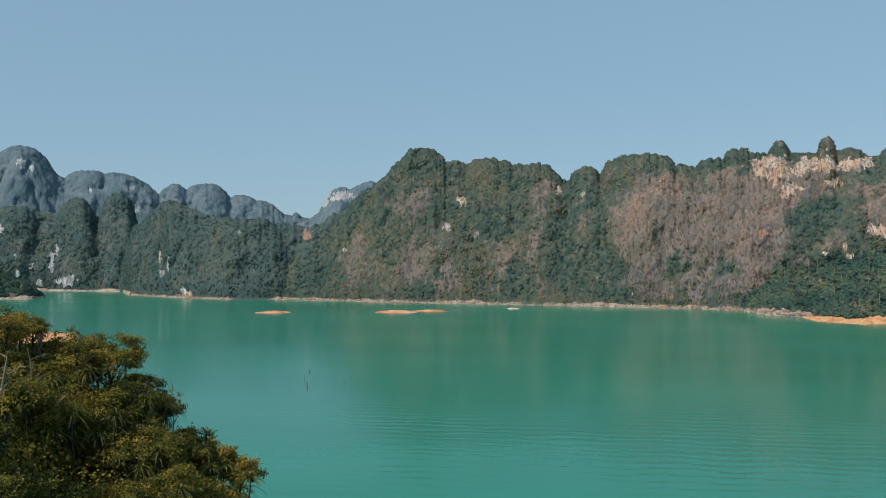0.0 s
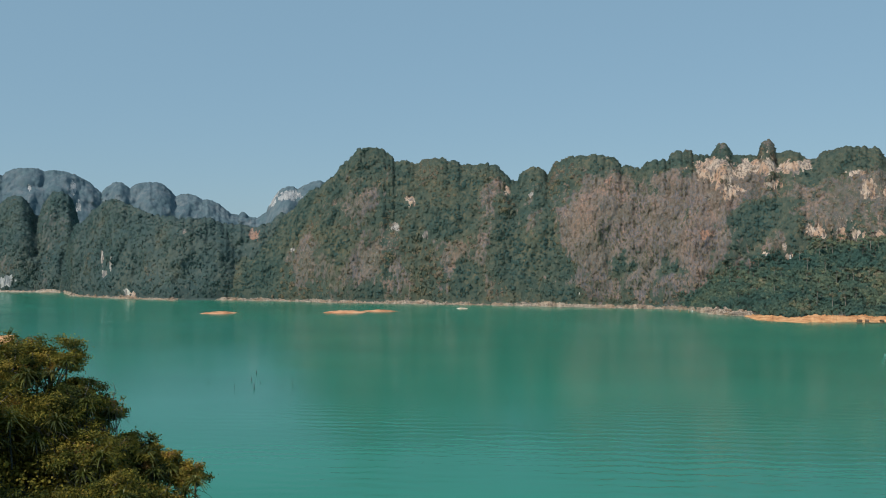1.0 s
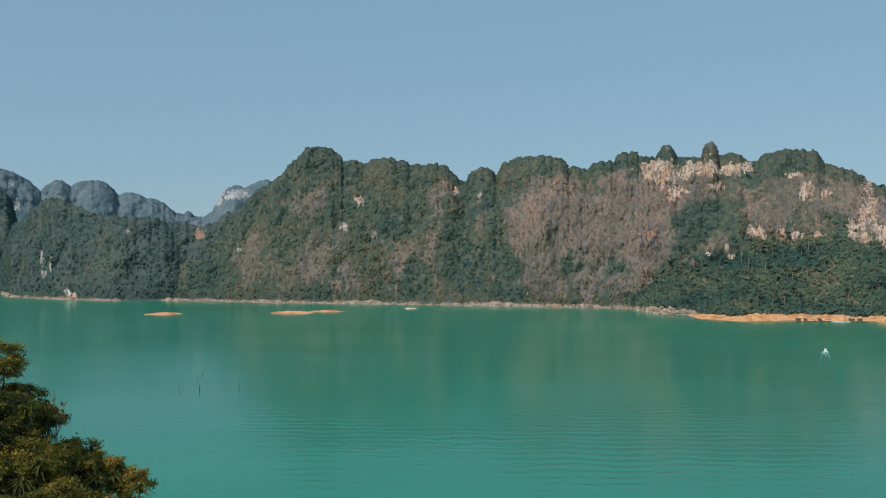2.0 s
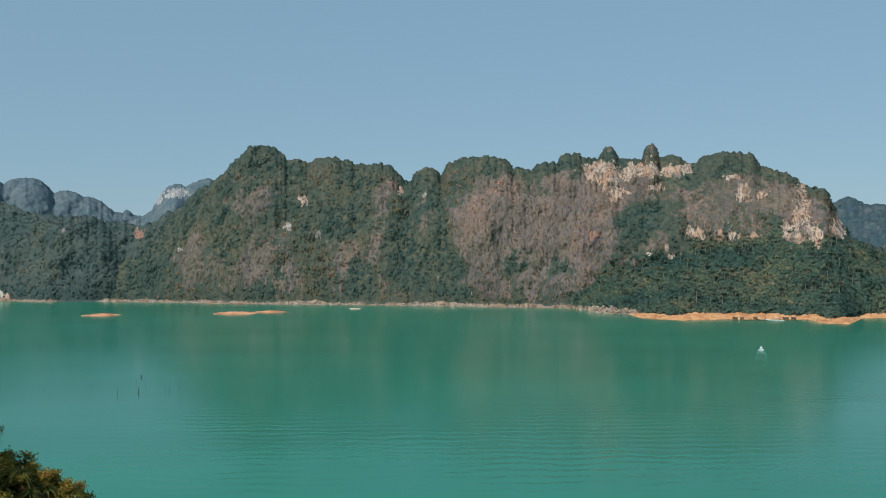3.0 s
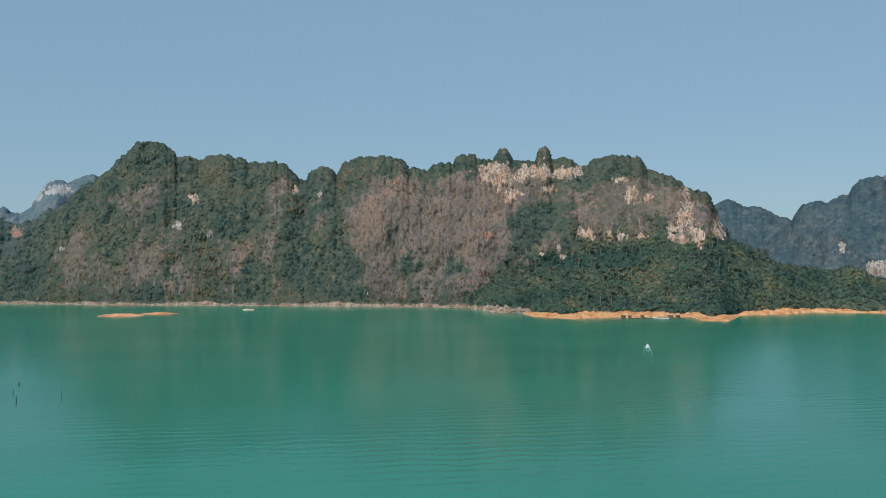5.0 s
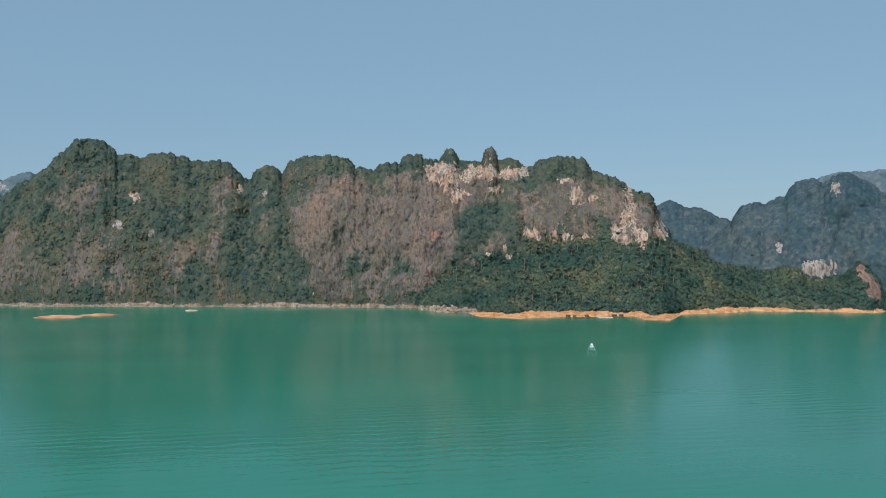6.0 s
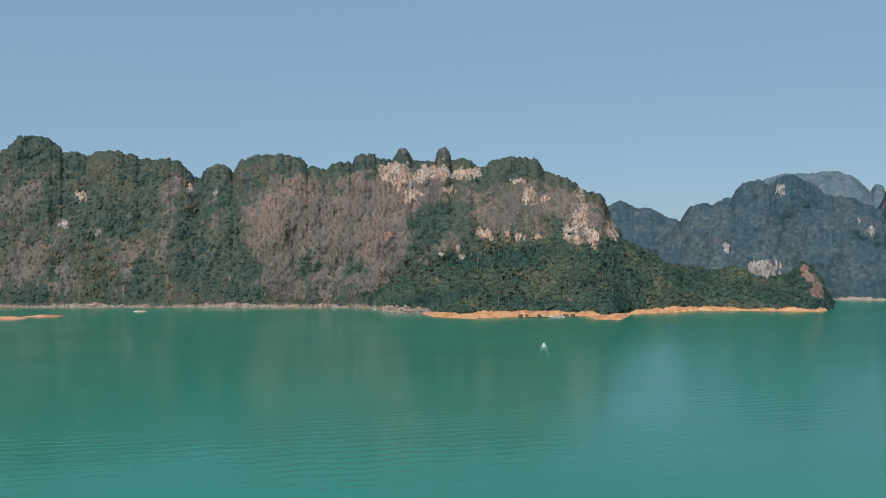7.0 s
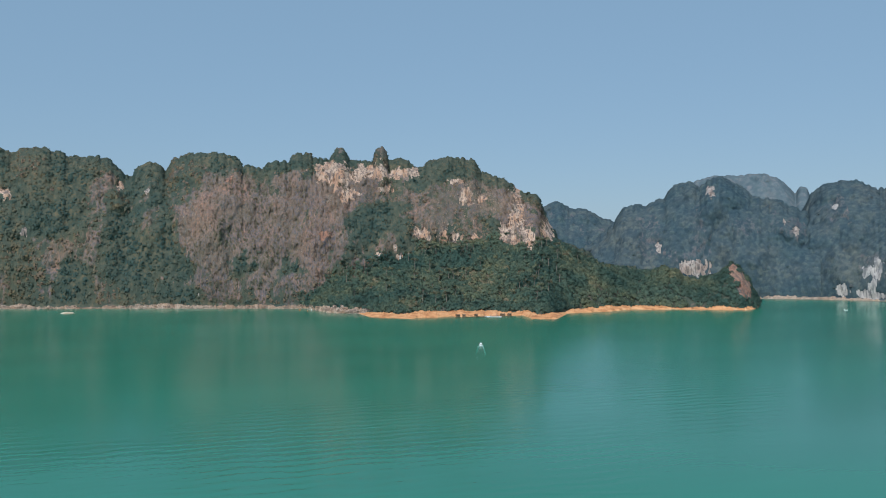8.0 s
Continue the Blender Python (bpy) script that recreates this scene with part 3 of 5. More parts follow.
GREY_SCARS = [(0.22, 103, 0.36, 5), (2.16, 90, 0.22, 7), (-6.43, 72, 0.18, 5), (9.11, 143, 0.22, 4)]
RUST_SCARS = [(20.33, 88, 0.6, 6), (14.13, 158, 0.4, 6)]
MAIN_BARE = [(14.48, 149, 2.2, 30), (15.2, 128, 2.6, 44), (13.06, 92, 2.2, 60), (16.55, 104, 3.2, 66), (19.58, 77, 2.4, 42), (18.59, 139, 2.2, 37), (20.9, 130, 2.0, 30), (22.4, 158, 1.8, 20), (32.7, 116, 1.5, 42), (34.6, 105, 0.8, 26)]
MAIN_ARID = [(24.3, 80, 1.7, 20), (22.3, 50, 1.1, 24), (26.4, 92, 1.4, 12), (-2.24, 139, 1.9, 28), (-1.6, 53, 1.4, 36), (3.91, 50, 1.8, 42), (6.55, 153, 1.5, 30), (-6.17, 50, 1.3, 46), (9.18, 117, 1.2, 40), (3.35, 25, 0.8, 20), (6.17, 83, 0.6, 16), (0.78, 38, 1.4, 40),
             (13.5, 26, 3.5, 26), (18.6, 32, 2.6, 22), (26.5, 118, 3.0, 32), (29.7, 137, 3.4, 42), (23.0, 140, 2.6, 24)]
# dark green patches: lusher woods, and shade painted into the gullies
MAIN_LUSH_SHADE = [(3.73, 110, 1.9, 28), (4.84, 29, 1.1, 26), (8.3, 50, 1.6, 42), (-3.5, 81, 1.0, 18), (1.05, 172, 1.1, 20), (-8.84, 33, 1.7, 33), (10.1, 84, 0.8, 42), (11.62, 13, 1.1, 16), (4.6, 165, 2.2, 22), (24.0, 120, 1.8, 13), (17.6, 180, 3.6, 12)]
massif, massif_free = mountain("limestone_massif", "long limestone massif with wooded domes, brown scrub cliff and twin pinnacles", (-11.0, 40.5), 0.056, 180, MAIN_SHORE, MAIN_KNOLLS, MAIN_LOW,
                               105, 1, MAIN_SCARS + GREY_SCARS + RUST_SCARS, MAIN_BARE, TALUS, foot=FOOT, arid=MAIN_ARID, buttress=7.5, bulge=0.07, lush=MAIN_LUSH_SHADE,
                               crags=[(21.24, 199, 0.5, 12), (23.91, 198, 0.5, 16)],
                               scar_mat=[SCAR] * len(MAIN_SCARS) + [SCAR_GREY] * len(GREY_SCARS) + [SCAR_RED] * len(RUST_SCARS))

LEFT_SHORE = [(-21, 1760), (-20, 1640), (-19.7, 1515), (-17.5, 1400), (-14, 1300), (-10.5, 1280), (-4, 1240)]
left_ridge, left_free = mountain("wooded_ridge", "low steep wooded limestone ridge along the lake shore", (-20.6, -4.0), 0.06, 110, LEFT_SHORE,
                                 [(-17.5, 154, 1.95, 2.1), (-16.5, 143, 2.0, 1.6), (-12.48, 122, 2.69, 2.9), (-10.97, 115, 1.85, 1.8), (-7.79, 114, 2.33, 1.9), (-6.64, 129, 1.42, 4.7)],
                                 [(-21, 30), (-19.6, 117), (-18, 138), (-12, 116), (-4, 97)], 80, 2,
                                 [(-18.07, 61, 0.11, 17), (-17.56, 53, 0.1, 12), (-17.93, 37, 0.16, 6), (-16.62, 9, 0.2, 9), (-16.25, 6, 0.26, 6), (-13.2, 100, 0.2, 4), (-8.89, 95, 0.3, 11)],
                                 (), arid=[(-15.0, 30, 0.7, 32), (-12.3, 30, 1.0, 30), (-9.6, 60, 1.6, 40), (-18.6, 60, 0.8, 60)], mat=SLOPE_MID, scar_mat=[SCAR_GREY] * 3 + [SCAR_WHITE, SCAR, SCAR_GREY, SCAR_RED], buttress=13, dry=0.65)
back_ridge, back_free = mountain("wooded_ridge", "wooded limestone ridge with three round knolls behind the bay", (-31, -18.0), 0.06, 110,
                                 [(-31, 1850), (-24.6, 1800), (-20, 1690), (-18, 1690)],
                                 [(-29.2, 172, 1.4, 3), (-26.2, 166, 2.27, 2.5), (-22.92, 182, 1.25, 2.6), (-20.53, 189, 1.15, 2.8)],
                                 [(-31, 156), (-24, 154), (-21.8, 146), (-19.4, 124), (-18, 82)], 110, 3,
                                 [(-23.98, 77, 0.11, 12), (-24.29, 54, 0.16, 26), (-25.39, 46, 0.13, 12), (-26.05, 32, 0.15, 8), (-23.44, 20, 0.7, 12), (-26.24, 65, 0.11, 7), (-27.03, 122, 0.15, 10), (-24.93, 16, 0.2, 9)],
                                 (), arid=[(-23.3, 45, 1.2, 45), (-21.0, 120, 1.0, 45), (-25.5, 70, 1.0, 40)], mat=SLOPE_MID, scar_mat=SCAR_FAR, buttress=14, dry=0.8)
headland, head_free = mountain("wooded_headland", "dark wooded headland with a stony shore", (-31, -24.7), 0.08, 40, [(-31, 1420), (-25.5, 1420), (-24.7, 1470)],
                               [(-29.5, 66, 2.2, 2.4)], [(-31, 50), (-28, 56), (-26.5, 34), (-25.4, 16), (-24.7, 2)], 60, 4, buttress=5)
spur, spur_free = mountain("wooded_spur", "low rainforest spur ending in a rusty cliff above a sandy shore", (35.5, 47.95), 0.06, 60,
                           [(35.5, 950), (36.2, 960), (38.6, 1000), (40.5, 1045), (43.5, 1045), (47.0, 1055), (47.9, 1090)],
                           [(42.2, 45, 1.3, 3)], [(35.5, 52), (37.5, 50), (40, 44), (43.2, 36), (44.4, 31), (45.5, 36), (46.4, 53), (46.9, 46), (47.4, 33), (47.7, 18), (47.95, 4)], 90, 5,
                           [(46.45, 46, 0.35, 9), (46.9, 36, 0.4, 11), (47.3, 20, 0.45, 17)], [(47.0, 32, 0.8, 24)], scar_mat=SCAR_RED, buttress=6)
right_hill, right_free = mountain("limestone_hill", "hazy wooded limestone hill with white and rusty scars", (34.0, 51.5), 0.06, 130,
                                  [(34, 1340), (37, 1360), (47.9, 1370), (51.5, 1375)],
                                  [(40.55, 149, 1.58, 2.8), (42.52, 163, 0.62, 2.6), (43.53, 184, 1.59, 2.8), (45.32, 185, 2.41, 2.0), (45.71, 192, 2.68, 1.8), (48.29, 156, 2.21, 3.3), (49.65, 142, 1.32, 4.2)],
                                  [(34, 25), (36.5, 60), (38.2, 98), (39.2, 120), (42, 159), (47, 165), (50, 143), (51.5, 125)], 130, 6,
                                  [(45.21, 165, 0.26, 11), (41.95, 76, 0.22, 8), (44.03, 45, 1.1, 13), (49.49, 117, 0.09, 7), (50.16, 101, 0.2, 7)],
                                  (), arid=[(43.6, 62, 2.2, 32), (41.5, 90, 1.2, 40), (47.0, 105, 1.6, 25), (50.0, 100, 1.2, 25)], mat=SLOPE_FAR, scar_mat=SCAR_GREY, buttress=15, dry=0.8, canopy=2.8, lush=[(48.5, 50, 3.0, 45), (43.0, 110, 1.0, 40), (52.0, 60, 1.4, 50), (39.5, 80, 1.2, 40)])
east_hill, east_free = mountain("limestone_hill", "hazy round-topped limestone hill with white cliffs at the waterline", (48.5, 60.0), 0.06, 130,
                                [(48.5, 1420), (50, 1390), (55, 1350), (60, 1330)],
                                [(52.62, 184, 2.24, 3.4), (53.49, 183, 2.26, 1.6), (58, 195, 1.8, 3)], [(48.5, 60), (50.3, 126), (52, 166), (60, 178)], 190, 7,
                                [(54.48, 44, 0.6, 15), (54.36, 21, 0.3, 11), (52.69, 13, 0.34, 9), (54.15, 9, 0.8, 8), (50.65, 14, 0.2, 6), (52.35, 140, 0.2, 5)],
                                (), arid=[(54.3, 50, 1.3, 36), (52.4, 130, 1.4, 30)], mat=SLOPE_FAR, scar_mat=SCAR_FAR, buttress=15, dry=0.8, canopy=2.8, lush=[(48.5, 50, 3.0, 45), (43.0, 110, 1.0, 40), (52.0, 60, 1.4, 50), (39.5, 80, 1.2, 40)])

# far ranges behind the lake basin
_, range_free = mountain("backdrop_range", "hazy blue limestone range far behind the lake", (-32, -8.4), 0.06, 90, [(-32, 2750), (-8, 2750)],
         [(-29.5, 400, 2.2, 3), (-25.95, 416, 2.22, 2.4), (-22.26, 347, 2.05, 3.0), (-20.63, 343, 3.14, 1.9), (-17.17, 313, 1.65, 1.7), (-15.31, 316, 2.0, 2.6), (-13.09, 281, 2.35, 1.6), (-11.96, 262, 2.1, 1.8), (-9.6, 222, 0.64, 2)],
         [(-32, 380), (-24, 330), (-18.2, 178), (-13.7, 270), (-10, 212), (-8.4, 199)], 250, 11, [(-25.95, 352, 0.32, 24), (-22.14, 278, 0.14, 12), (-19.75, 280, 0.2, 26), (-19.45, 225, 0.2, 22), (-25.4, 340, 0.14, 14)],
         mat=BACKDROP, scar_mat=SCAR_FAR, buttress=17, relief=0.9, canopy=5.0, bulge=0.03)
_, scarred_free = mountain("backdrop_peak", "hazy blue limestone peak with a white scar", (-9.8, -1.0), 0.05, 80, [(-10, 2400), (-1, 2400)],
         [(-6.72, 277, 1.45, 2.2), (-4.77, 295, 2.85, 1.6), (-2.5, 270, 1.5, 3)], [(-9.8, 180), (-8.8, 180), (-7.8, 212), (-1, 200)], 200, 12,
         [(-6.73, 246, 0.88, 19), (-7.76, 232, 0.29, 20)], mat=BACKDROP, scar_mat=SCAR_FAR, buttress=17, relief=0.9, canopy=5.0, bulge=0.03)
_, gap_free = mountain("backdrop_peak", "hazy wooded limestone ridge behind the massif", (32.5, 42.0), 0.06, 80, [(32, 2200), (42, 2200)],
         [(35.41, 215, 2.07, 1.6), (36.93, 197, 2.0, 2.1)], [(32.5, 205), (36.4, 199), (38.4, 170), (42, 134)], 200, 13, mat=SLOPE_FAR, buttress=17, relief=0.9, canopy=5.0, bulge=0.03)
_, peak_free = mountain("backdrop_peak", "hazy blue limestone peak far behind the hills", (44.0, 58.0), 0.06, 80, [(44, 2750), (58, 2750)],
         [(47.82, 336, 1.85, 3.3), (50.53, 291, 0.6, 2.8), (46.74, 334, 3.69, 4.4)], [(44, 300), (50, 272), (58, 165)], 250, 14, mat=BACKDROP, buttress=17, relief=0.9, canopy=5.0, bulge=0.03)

# ======== woods on the slopes ========
pl, k = plant(massif_free, 25000, 0.07, 5.5)
dry = massif_free["bare"][k]
olive = np.clip(1.5 * blob(massif_free["a"][k], massif_free["z"][k], [(0.78, 35, 1.2, 36), (19.56, 22, 2.0, 16), (14.45, 24, 3.2, 20), (-5.35, 26, 1.5, 25), (3.4, 30, 1.6, 26)], 0.0), 0, 1)
crowns("massif_woods", "dense dark green and olive tropical trees on limestone", pl, TREES.uniform(1.05, 1.85, len(pl)) ** 2 * (1.1 - 0.5 * dry), LEAVES, TUFTS, 1.0,
       dry * 1.25 - 0.22 - 0.34 * massif_free["green"][k] + 0.16 * olive, site=(massif_free, k), sink=0.42)
pl, k = plant(massif_free, 12000, 1.0, 5.5, 0.30, np.clip(massif_free["bare"] - 0.24, 0, 1) * (massif_free["over"] <= 0))
crowns("cliff_scrub", "sparse dry brown scrub clinging to the cliff", pl, TREES.uniform(0.4, 1.25, len(pl)), SCRUB, TUFTS_THIN, 1.9, 0.05 - 0.4 * np.clip((70 - massif_free["z"][k]) / 50, 0, 1), site=(massif_free, k))
apron = (massif_free["z"] < massif_free["tz"] + 8) * (massif_free["a"] > 18.5) * 1.0
pl, k = plant(massif_free, 5600, 0.6, 1.5, 0.05, apron)
crowns("apron_woods", "tall dense rainforest on the apron below the cliff", pl + np.array([0, 0, 4.0]), TREES.uniform(1.15, 2.5, len(pl)) ** 1.85, LEAVES_DEEP, TUFTS_FULL, 1.0, TREES.uniform(0, 1, len(pl)) ** 4 * 0.5 - 0.17, site=(massif_free, k), sink=0.32)
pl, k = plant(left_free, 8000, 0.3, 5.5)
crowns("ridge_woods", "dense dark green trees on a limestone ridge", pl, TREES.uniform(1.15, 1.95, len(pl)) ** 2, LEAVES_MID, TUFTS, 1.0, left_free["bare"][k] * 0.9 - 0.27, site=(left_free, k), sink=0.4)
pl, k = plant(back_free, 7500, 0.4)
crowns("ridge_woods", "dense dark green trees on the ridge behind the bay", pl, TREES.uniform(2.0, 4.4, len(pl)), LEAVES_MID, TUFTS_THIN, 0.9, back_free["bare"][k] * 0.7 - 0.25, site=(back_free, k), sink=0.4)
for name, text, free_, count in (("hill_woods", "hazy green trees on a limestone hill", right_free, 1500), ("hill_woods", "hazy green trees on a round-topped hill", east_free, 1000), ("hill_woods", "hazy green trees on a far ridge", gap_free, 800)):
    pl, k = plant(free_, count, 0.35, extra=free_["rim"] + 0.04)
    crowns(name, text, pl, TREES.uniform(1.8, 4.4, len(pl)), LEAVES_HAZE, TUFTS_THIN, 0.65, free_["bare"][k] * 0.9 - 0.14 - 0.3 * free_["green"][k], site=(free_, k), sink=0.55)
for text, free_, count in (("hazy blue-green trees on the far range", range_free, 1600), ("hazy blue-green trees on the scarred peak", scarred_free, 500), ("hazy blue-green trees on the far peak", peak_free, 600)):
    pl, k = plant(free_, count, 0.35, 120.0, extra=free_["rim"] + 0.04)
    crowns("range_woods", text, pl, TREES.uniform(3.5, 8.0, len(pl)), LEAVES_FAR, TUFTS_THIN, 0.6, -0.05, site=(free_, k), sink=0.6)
pl, k = plant(head_free, 800, 0.3)
crowns("headland_woods", "dark green trees on the headland", pl + np.array([0, 0, 2.0]), TREES.uniform(3, 5.5, len(pl)), LEAVES_DEEP, TUFTS, site=(head_free, k))
pl, k = plant(spur_free, 2400, 0.3, 1.0)
crowns("spur_woods", "dense green rainforest on the spur", pl + np.array([0, 0, 3.0]), TREES.uniform(2.4, 5.0, len(pl)), LEAVES_DEEP, TUFTS_FULL, site=(spur_free, k))


# ======== shores ========
def shore_strip(name, label, line, step, profile, mat, seed, rough=0.6, lobes=6.0, kind="structure", taper=0.0):
    """A bank along a water line of (bearing, distance) pairs. profile: (metres inland, height) pairs."""
    ln = np.array(line, float)
    a = np.arange(ln[0, 0], ln[-1, 0] + step / 2, step)
    S = np.interp(a, ln[:, 0], ln[:, 1])
    S = S + lobes * fbm(np.stack([a * 2.2, 0 * a + seed, 0 * a], -1), 3, 0.55, seed)
    pr = np.array(profile, float)
    t = np.linspace(pr[0, 0], pr[-1, 0], 16)
    T, SS = np.meshgrid(t, S, indexing="ij")
    A = np.broadcast_to(a, T.shape)
    D, Z = SS + T, np.interp(T, pr[:, 0], pr[:, 1])
    P = polar(A, D, Z)
    gul = fbm(np.stack([A * 9, T * 0.04, 0 * A + seed], -1), 4, 0.65, seed + 1)
    Z = np.where(Z > 0, Z * np.clip(0.68 + 0.35 * fbm(np.stack([A * 0.9, 0 * T, 0 * A + seed], -1), 2, 0.6, seed + 6), 0.2, 1.15), Z)
    Z = Z + rough * (gul + fbm(P / 5.0, 3, 0.5, seed + 2)) * np.clip(Z / 2.0, 0, 1)
    if taper:
        Z = np.where(Z > 0, Z * np.clip((A - a[0]) / taper, 0, 1) ** 0.7 * np.clip((a[-1] - A) / taper, 0, 1) ** 0.7, Z) - 0.02
    P = polar(A, D, Z)
    i = np.arange(T.size).reshape(T.shape)
    f = np.stack([i[:-1, :-1], i[:-1, 1:], i[1:, 1:], i[1:, :-1]], -1).reshape(-1, 4)
    return tagged(new(name, mesh_of(name, P.reshape(-1, 3), f, mat)), label, "shore", kind=kind), P


def rock_templates(count, seed):
    out = []
    r = np.random.default_rng(seed)
    for k in range(count):
        bm = bmesh.new()
        bmesh.ops.create_icosphere(bm, subdivisions=1, radius=1.0)
        v = np.array([x.co[:] for x in bm.verts])
        f = np.array([[c.index for c in q.verts] for q in bm.faces])
        bm.free()
        v = v * r.uniform(0.65, 1.25, (len(v), 1)) * r.uniform(0.6, 1.2, (1, 3))
        out.append((v, f))
    return out


ROCKS = rock_templates(10, 8)


def boulders(name, label, places, radii, mat):
    vs, fs, base = [], [], 0
    for p, r in zip(places, radii):
        v, f = ROCKS[TREES.integers(len(ROCKS))]
        t = TREES.uniform(0, 6.28)
        c, s = math.cos(t), math.sin(t)
        vs.append(np.stack([v[:, 0] * c - v[:, 1] * s, v[:, 0] * s + v[:, 1] * c, v[:, 2] * 0.8], -1) * r + p)
        fs.append(f + base)
        base += len(v)
    return tagged(new(name, mesh_of(name, np.concatenate(vs), np.concatenate(fs), mat, False)), label, "rocks", kind="stuff")


def strew(P, count, lo, hi, rows=(3, 11)):
    i = TREES.integers(rows[0], rows[1], count)
    j = TREES.integers(0, P.shape[1], count)
    return P[i, j] + TREES.uniform(-1, 1, (count, 3)) * np.array([1.5, 1.5, 0.15]), TREES.uniform(lo, hi, count) ** 1.5


BANK = [(-8, -2.0), (0, 0.0), (4, 2.2), (9, 4.6), (16, 6.0)]
_, P = shore_strip("shore", "pale stony drawdown band below the massif", [(-13.6, 1322), (-10.5, 1272), (-6.8, 1222), (-4, 1167), (0.6, 1133), (4.3, 1107), (10.2, 1073), (15, 1047), (18.9, 1036), (19.6, 1000)],
                   0.04, BANK, SHORE, 31, 1.0, 2.5)
boulders("shore_rocks", "pale grey and tan boulders along the waterline", *strew(P, 2600, 0.6, 1.5), SHORE)
_, P = shore_strip("shore", "stony shore below the wooded ridge", [(-20.2, 1640), (-19.75, 1507), (-17.5, 1393), (-14, 1291), (-13.6, 1300)], 0.04, BANK, SHORE, 32, 1.0, 2.0)
boulders("shore_rocks", "pale boulders below the ridge", *strew(P, 700, 0.6, 1.5), SHORE)
_, P = shore_strip("shore", "thin stony shore at the back of the bay", [(-31, 1842), (-24.6, 1792), (-20, 1680)], 0.06, BANK, SHORE, 33, 1.0, 2.0)
_, P = shore_strip("shore", "stony shore of the headland", [(-31, 1410), (-25.5, 1408), (-24.7, 1455)], 0.06, BANK, SHORE, 34, 1.0, 2.0)
_, P = shore_strip("shore", "grey rocky shore where the apron begins", [(19.3, 1030), (19.7, 990), (20.4, 952), (21.5, 938), (22.9, 925)], 0.03, [(-6, -2), (0, 0), (8, 2.4), (22, 4.0), (45, 5.0)], SHORE, 35, 1.6, 3.0)
boulders("shore_rocks", "grey boulders on the rocky shore", *strew(P, 500, 0.8, 1.9, (3, 10)), SHORE)
_, P = shore_strip("shore", "thin pale shore of the far hills", [(47.2, 1368), (51.5, 1366), (55, 1345), (60, 1325)], 0.06, BANK, SHORE, 36, 1.0, 2.0)
_, P = shore_strip("sandy_shore", "bare orange sand bank of the drawdown shore, gullied by rain", [(22.5, 925), (23.3, 872), (24.5, 852), (26.0, 848), (28.3, 876), (30.7, 884), (33.2, 897), (33.9, 846), (35.5, 846), (36.1, 920)],
                   0.025, [(-8, -1.6), (0, 0.0), (6, 1.8), (16, 3.4), (34, 4.4), (50, 5.5)], SAND, 41, 0.55, 6.0, taper=1.0)
_, P = shore_strip("sandy_shore", "long thin bank of orange sand below the rainforest", [(35.9, 925), (36.3, 938), (38.4, 975), (40.4, 1026), (43.2, 1036), (47.3, 1048), (47.75, 1075), (47.95, 1110)],
                   0.025, [(-8, -1.6), (0, 0.0), (6, 2.8), (16, 5.0), (30, 6.4), (46, 7.4)], SAND, 42, 0.6, 6.0, taper=0.6)
shore_strip("sandy_shore", "orange sand bank behind the bushes", [(-31, 655), (-25, 652), (-23.4, 650), (-22.9, 660)], 0.05, [(-6, -1.2), (0, 0), (8, 2.2), (26, 4.0), (60, 3.0), (80, -2)], SAND, 43, 0.5, 4.0, taper=1.2)


def islet(label, a, d, half_across, half_deep, high, lean, seed, mat=ISLET_SAND):
    """A low sand bar in the lake: an uneven mound with a shelf under water."""
    k, rings = 72, 12
    th = np.linspace(0, 2 * np.pi, k, endpoint=False)
    edge = 1 + 0.22 * fbm(np.stack([np.cos(th) * 1.6, np.sin(th) * 1.6, 0 * th + seed], -1), 3, 0.6, seed)
    r = np.linspace(0.02, 1.25, rings)[:, None]
    x, y = r * edge * np.cos(th) * half_across, r * edge * np.sin(th) * half_deep
    z = high * (1 - r ** 2) + 0 * x
    z = z + np.where(z > 0, 0.25 * high * fbm(np.stack([x / 7, y / 4, 0 * x + seed], -1), 3, 0.6, seed + 1), 0)
    c, s = math.cos(radians(lean)), math.sin(radians(lean))
    o = polar(np.array(a), np.array(d), 0.0)
    P = np.stack([o[0] + x * c - y * s, o[1] + x * s + y * c, z], -1).reshape(-1, 3)
    P = np.concatenate([P, [[o[0], o[1], high]]])
    i = np.arange(rings * k).reshape(rings, k)
    f = np.stack([i[:-1], i[1:], np.roll(i[1:], -1, 1), np.roll(i[:-1], -1, 1)], -1).reshape(-1, 4)
    return tagged(new("sand_islet", mesh_of("sand_islet", P, f, mat)), label, "islet")


islet("small bare islet of orange sand in the lake", -11.03, 958, 17.5, 12, 1.7, 10, 51)
islet("long bare islet of orange sand with a thin tail", -3.0, 945, 21, 13, 2.2, 3, 52)
islet("thin tail bar of orange sand beside the long islet", -0.9, 965, 21, 7, 1.6, -6, 53)
islet("tiny pale sand islet near the cliff shore", 4.6, 1016, 6.5, 5, 1.4, 0, 54, PALE_SAND)


# ======== helpers for single things ========
def part(name, me, parent, label=""):
    ob = new(name, me)
    ob.parent = parent
    return tagged(ob, label)


def thing(name, label, category, x, y, z, turn=0.0, group=""):
    ob = new(name)
    ob.matrix_basis = pose(x, y, z, 0, 0, turn)
    return tagged(ob, label, category, group)


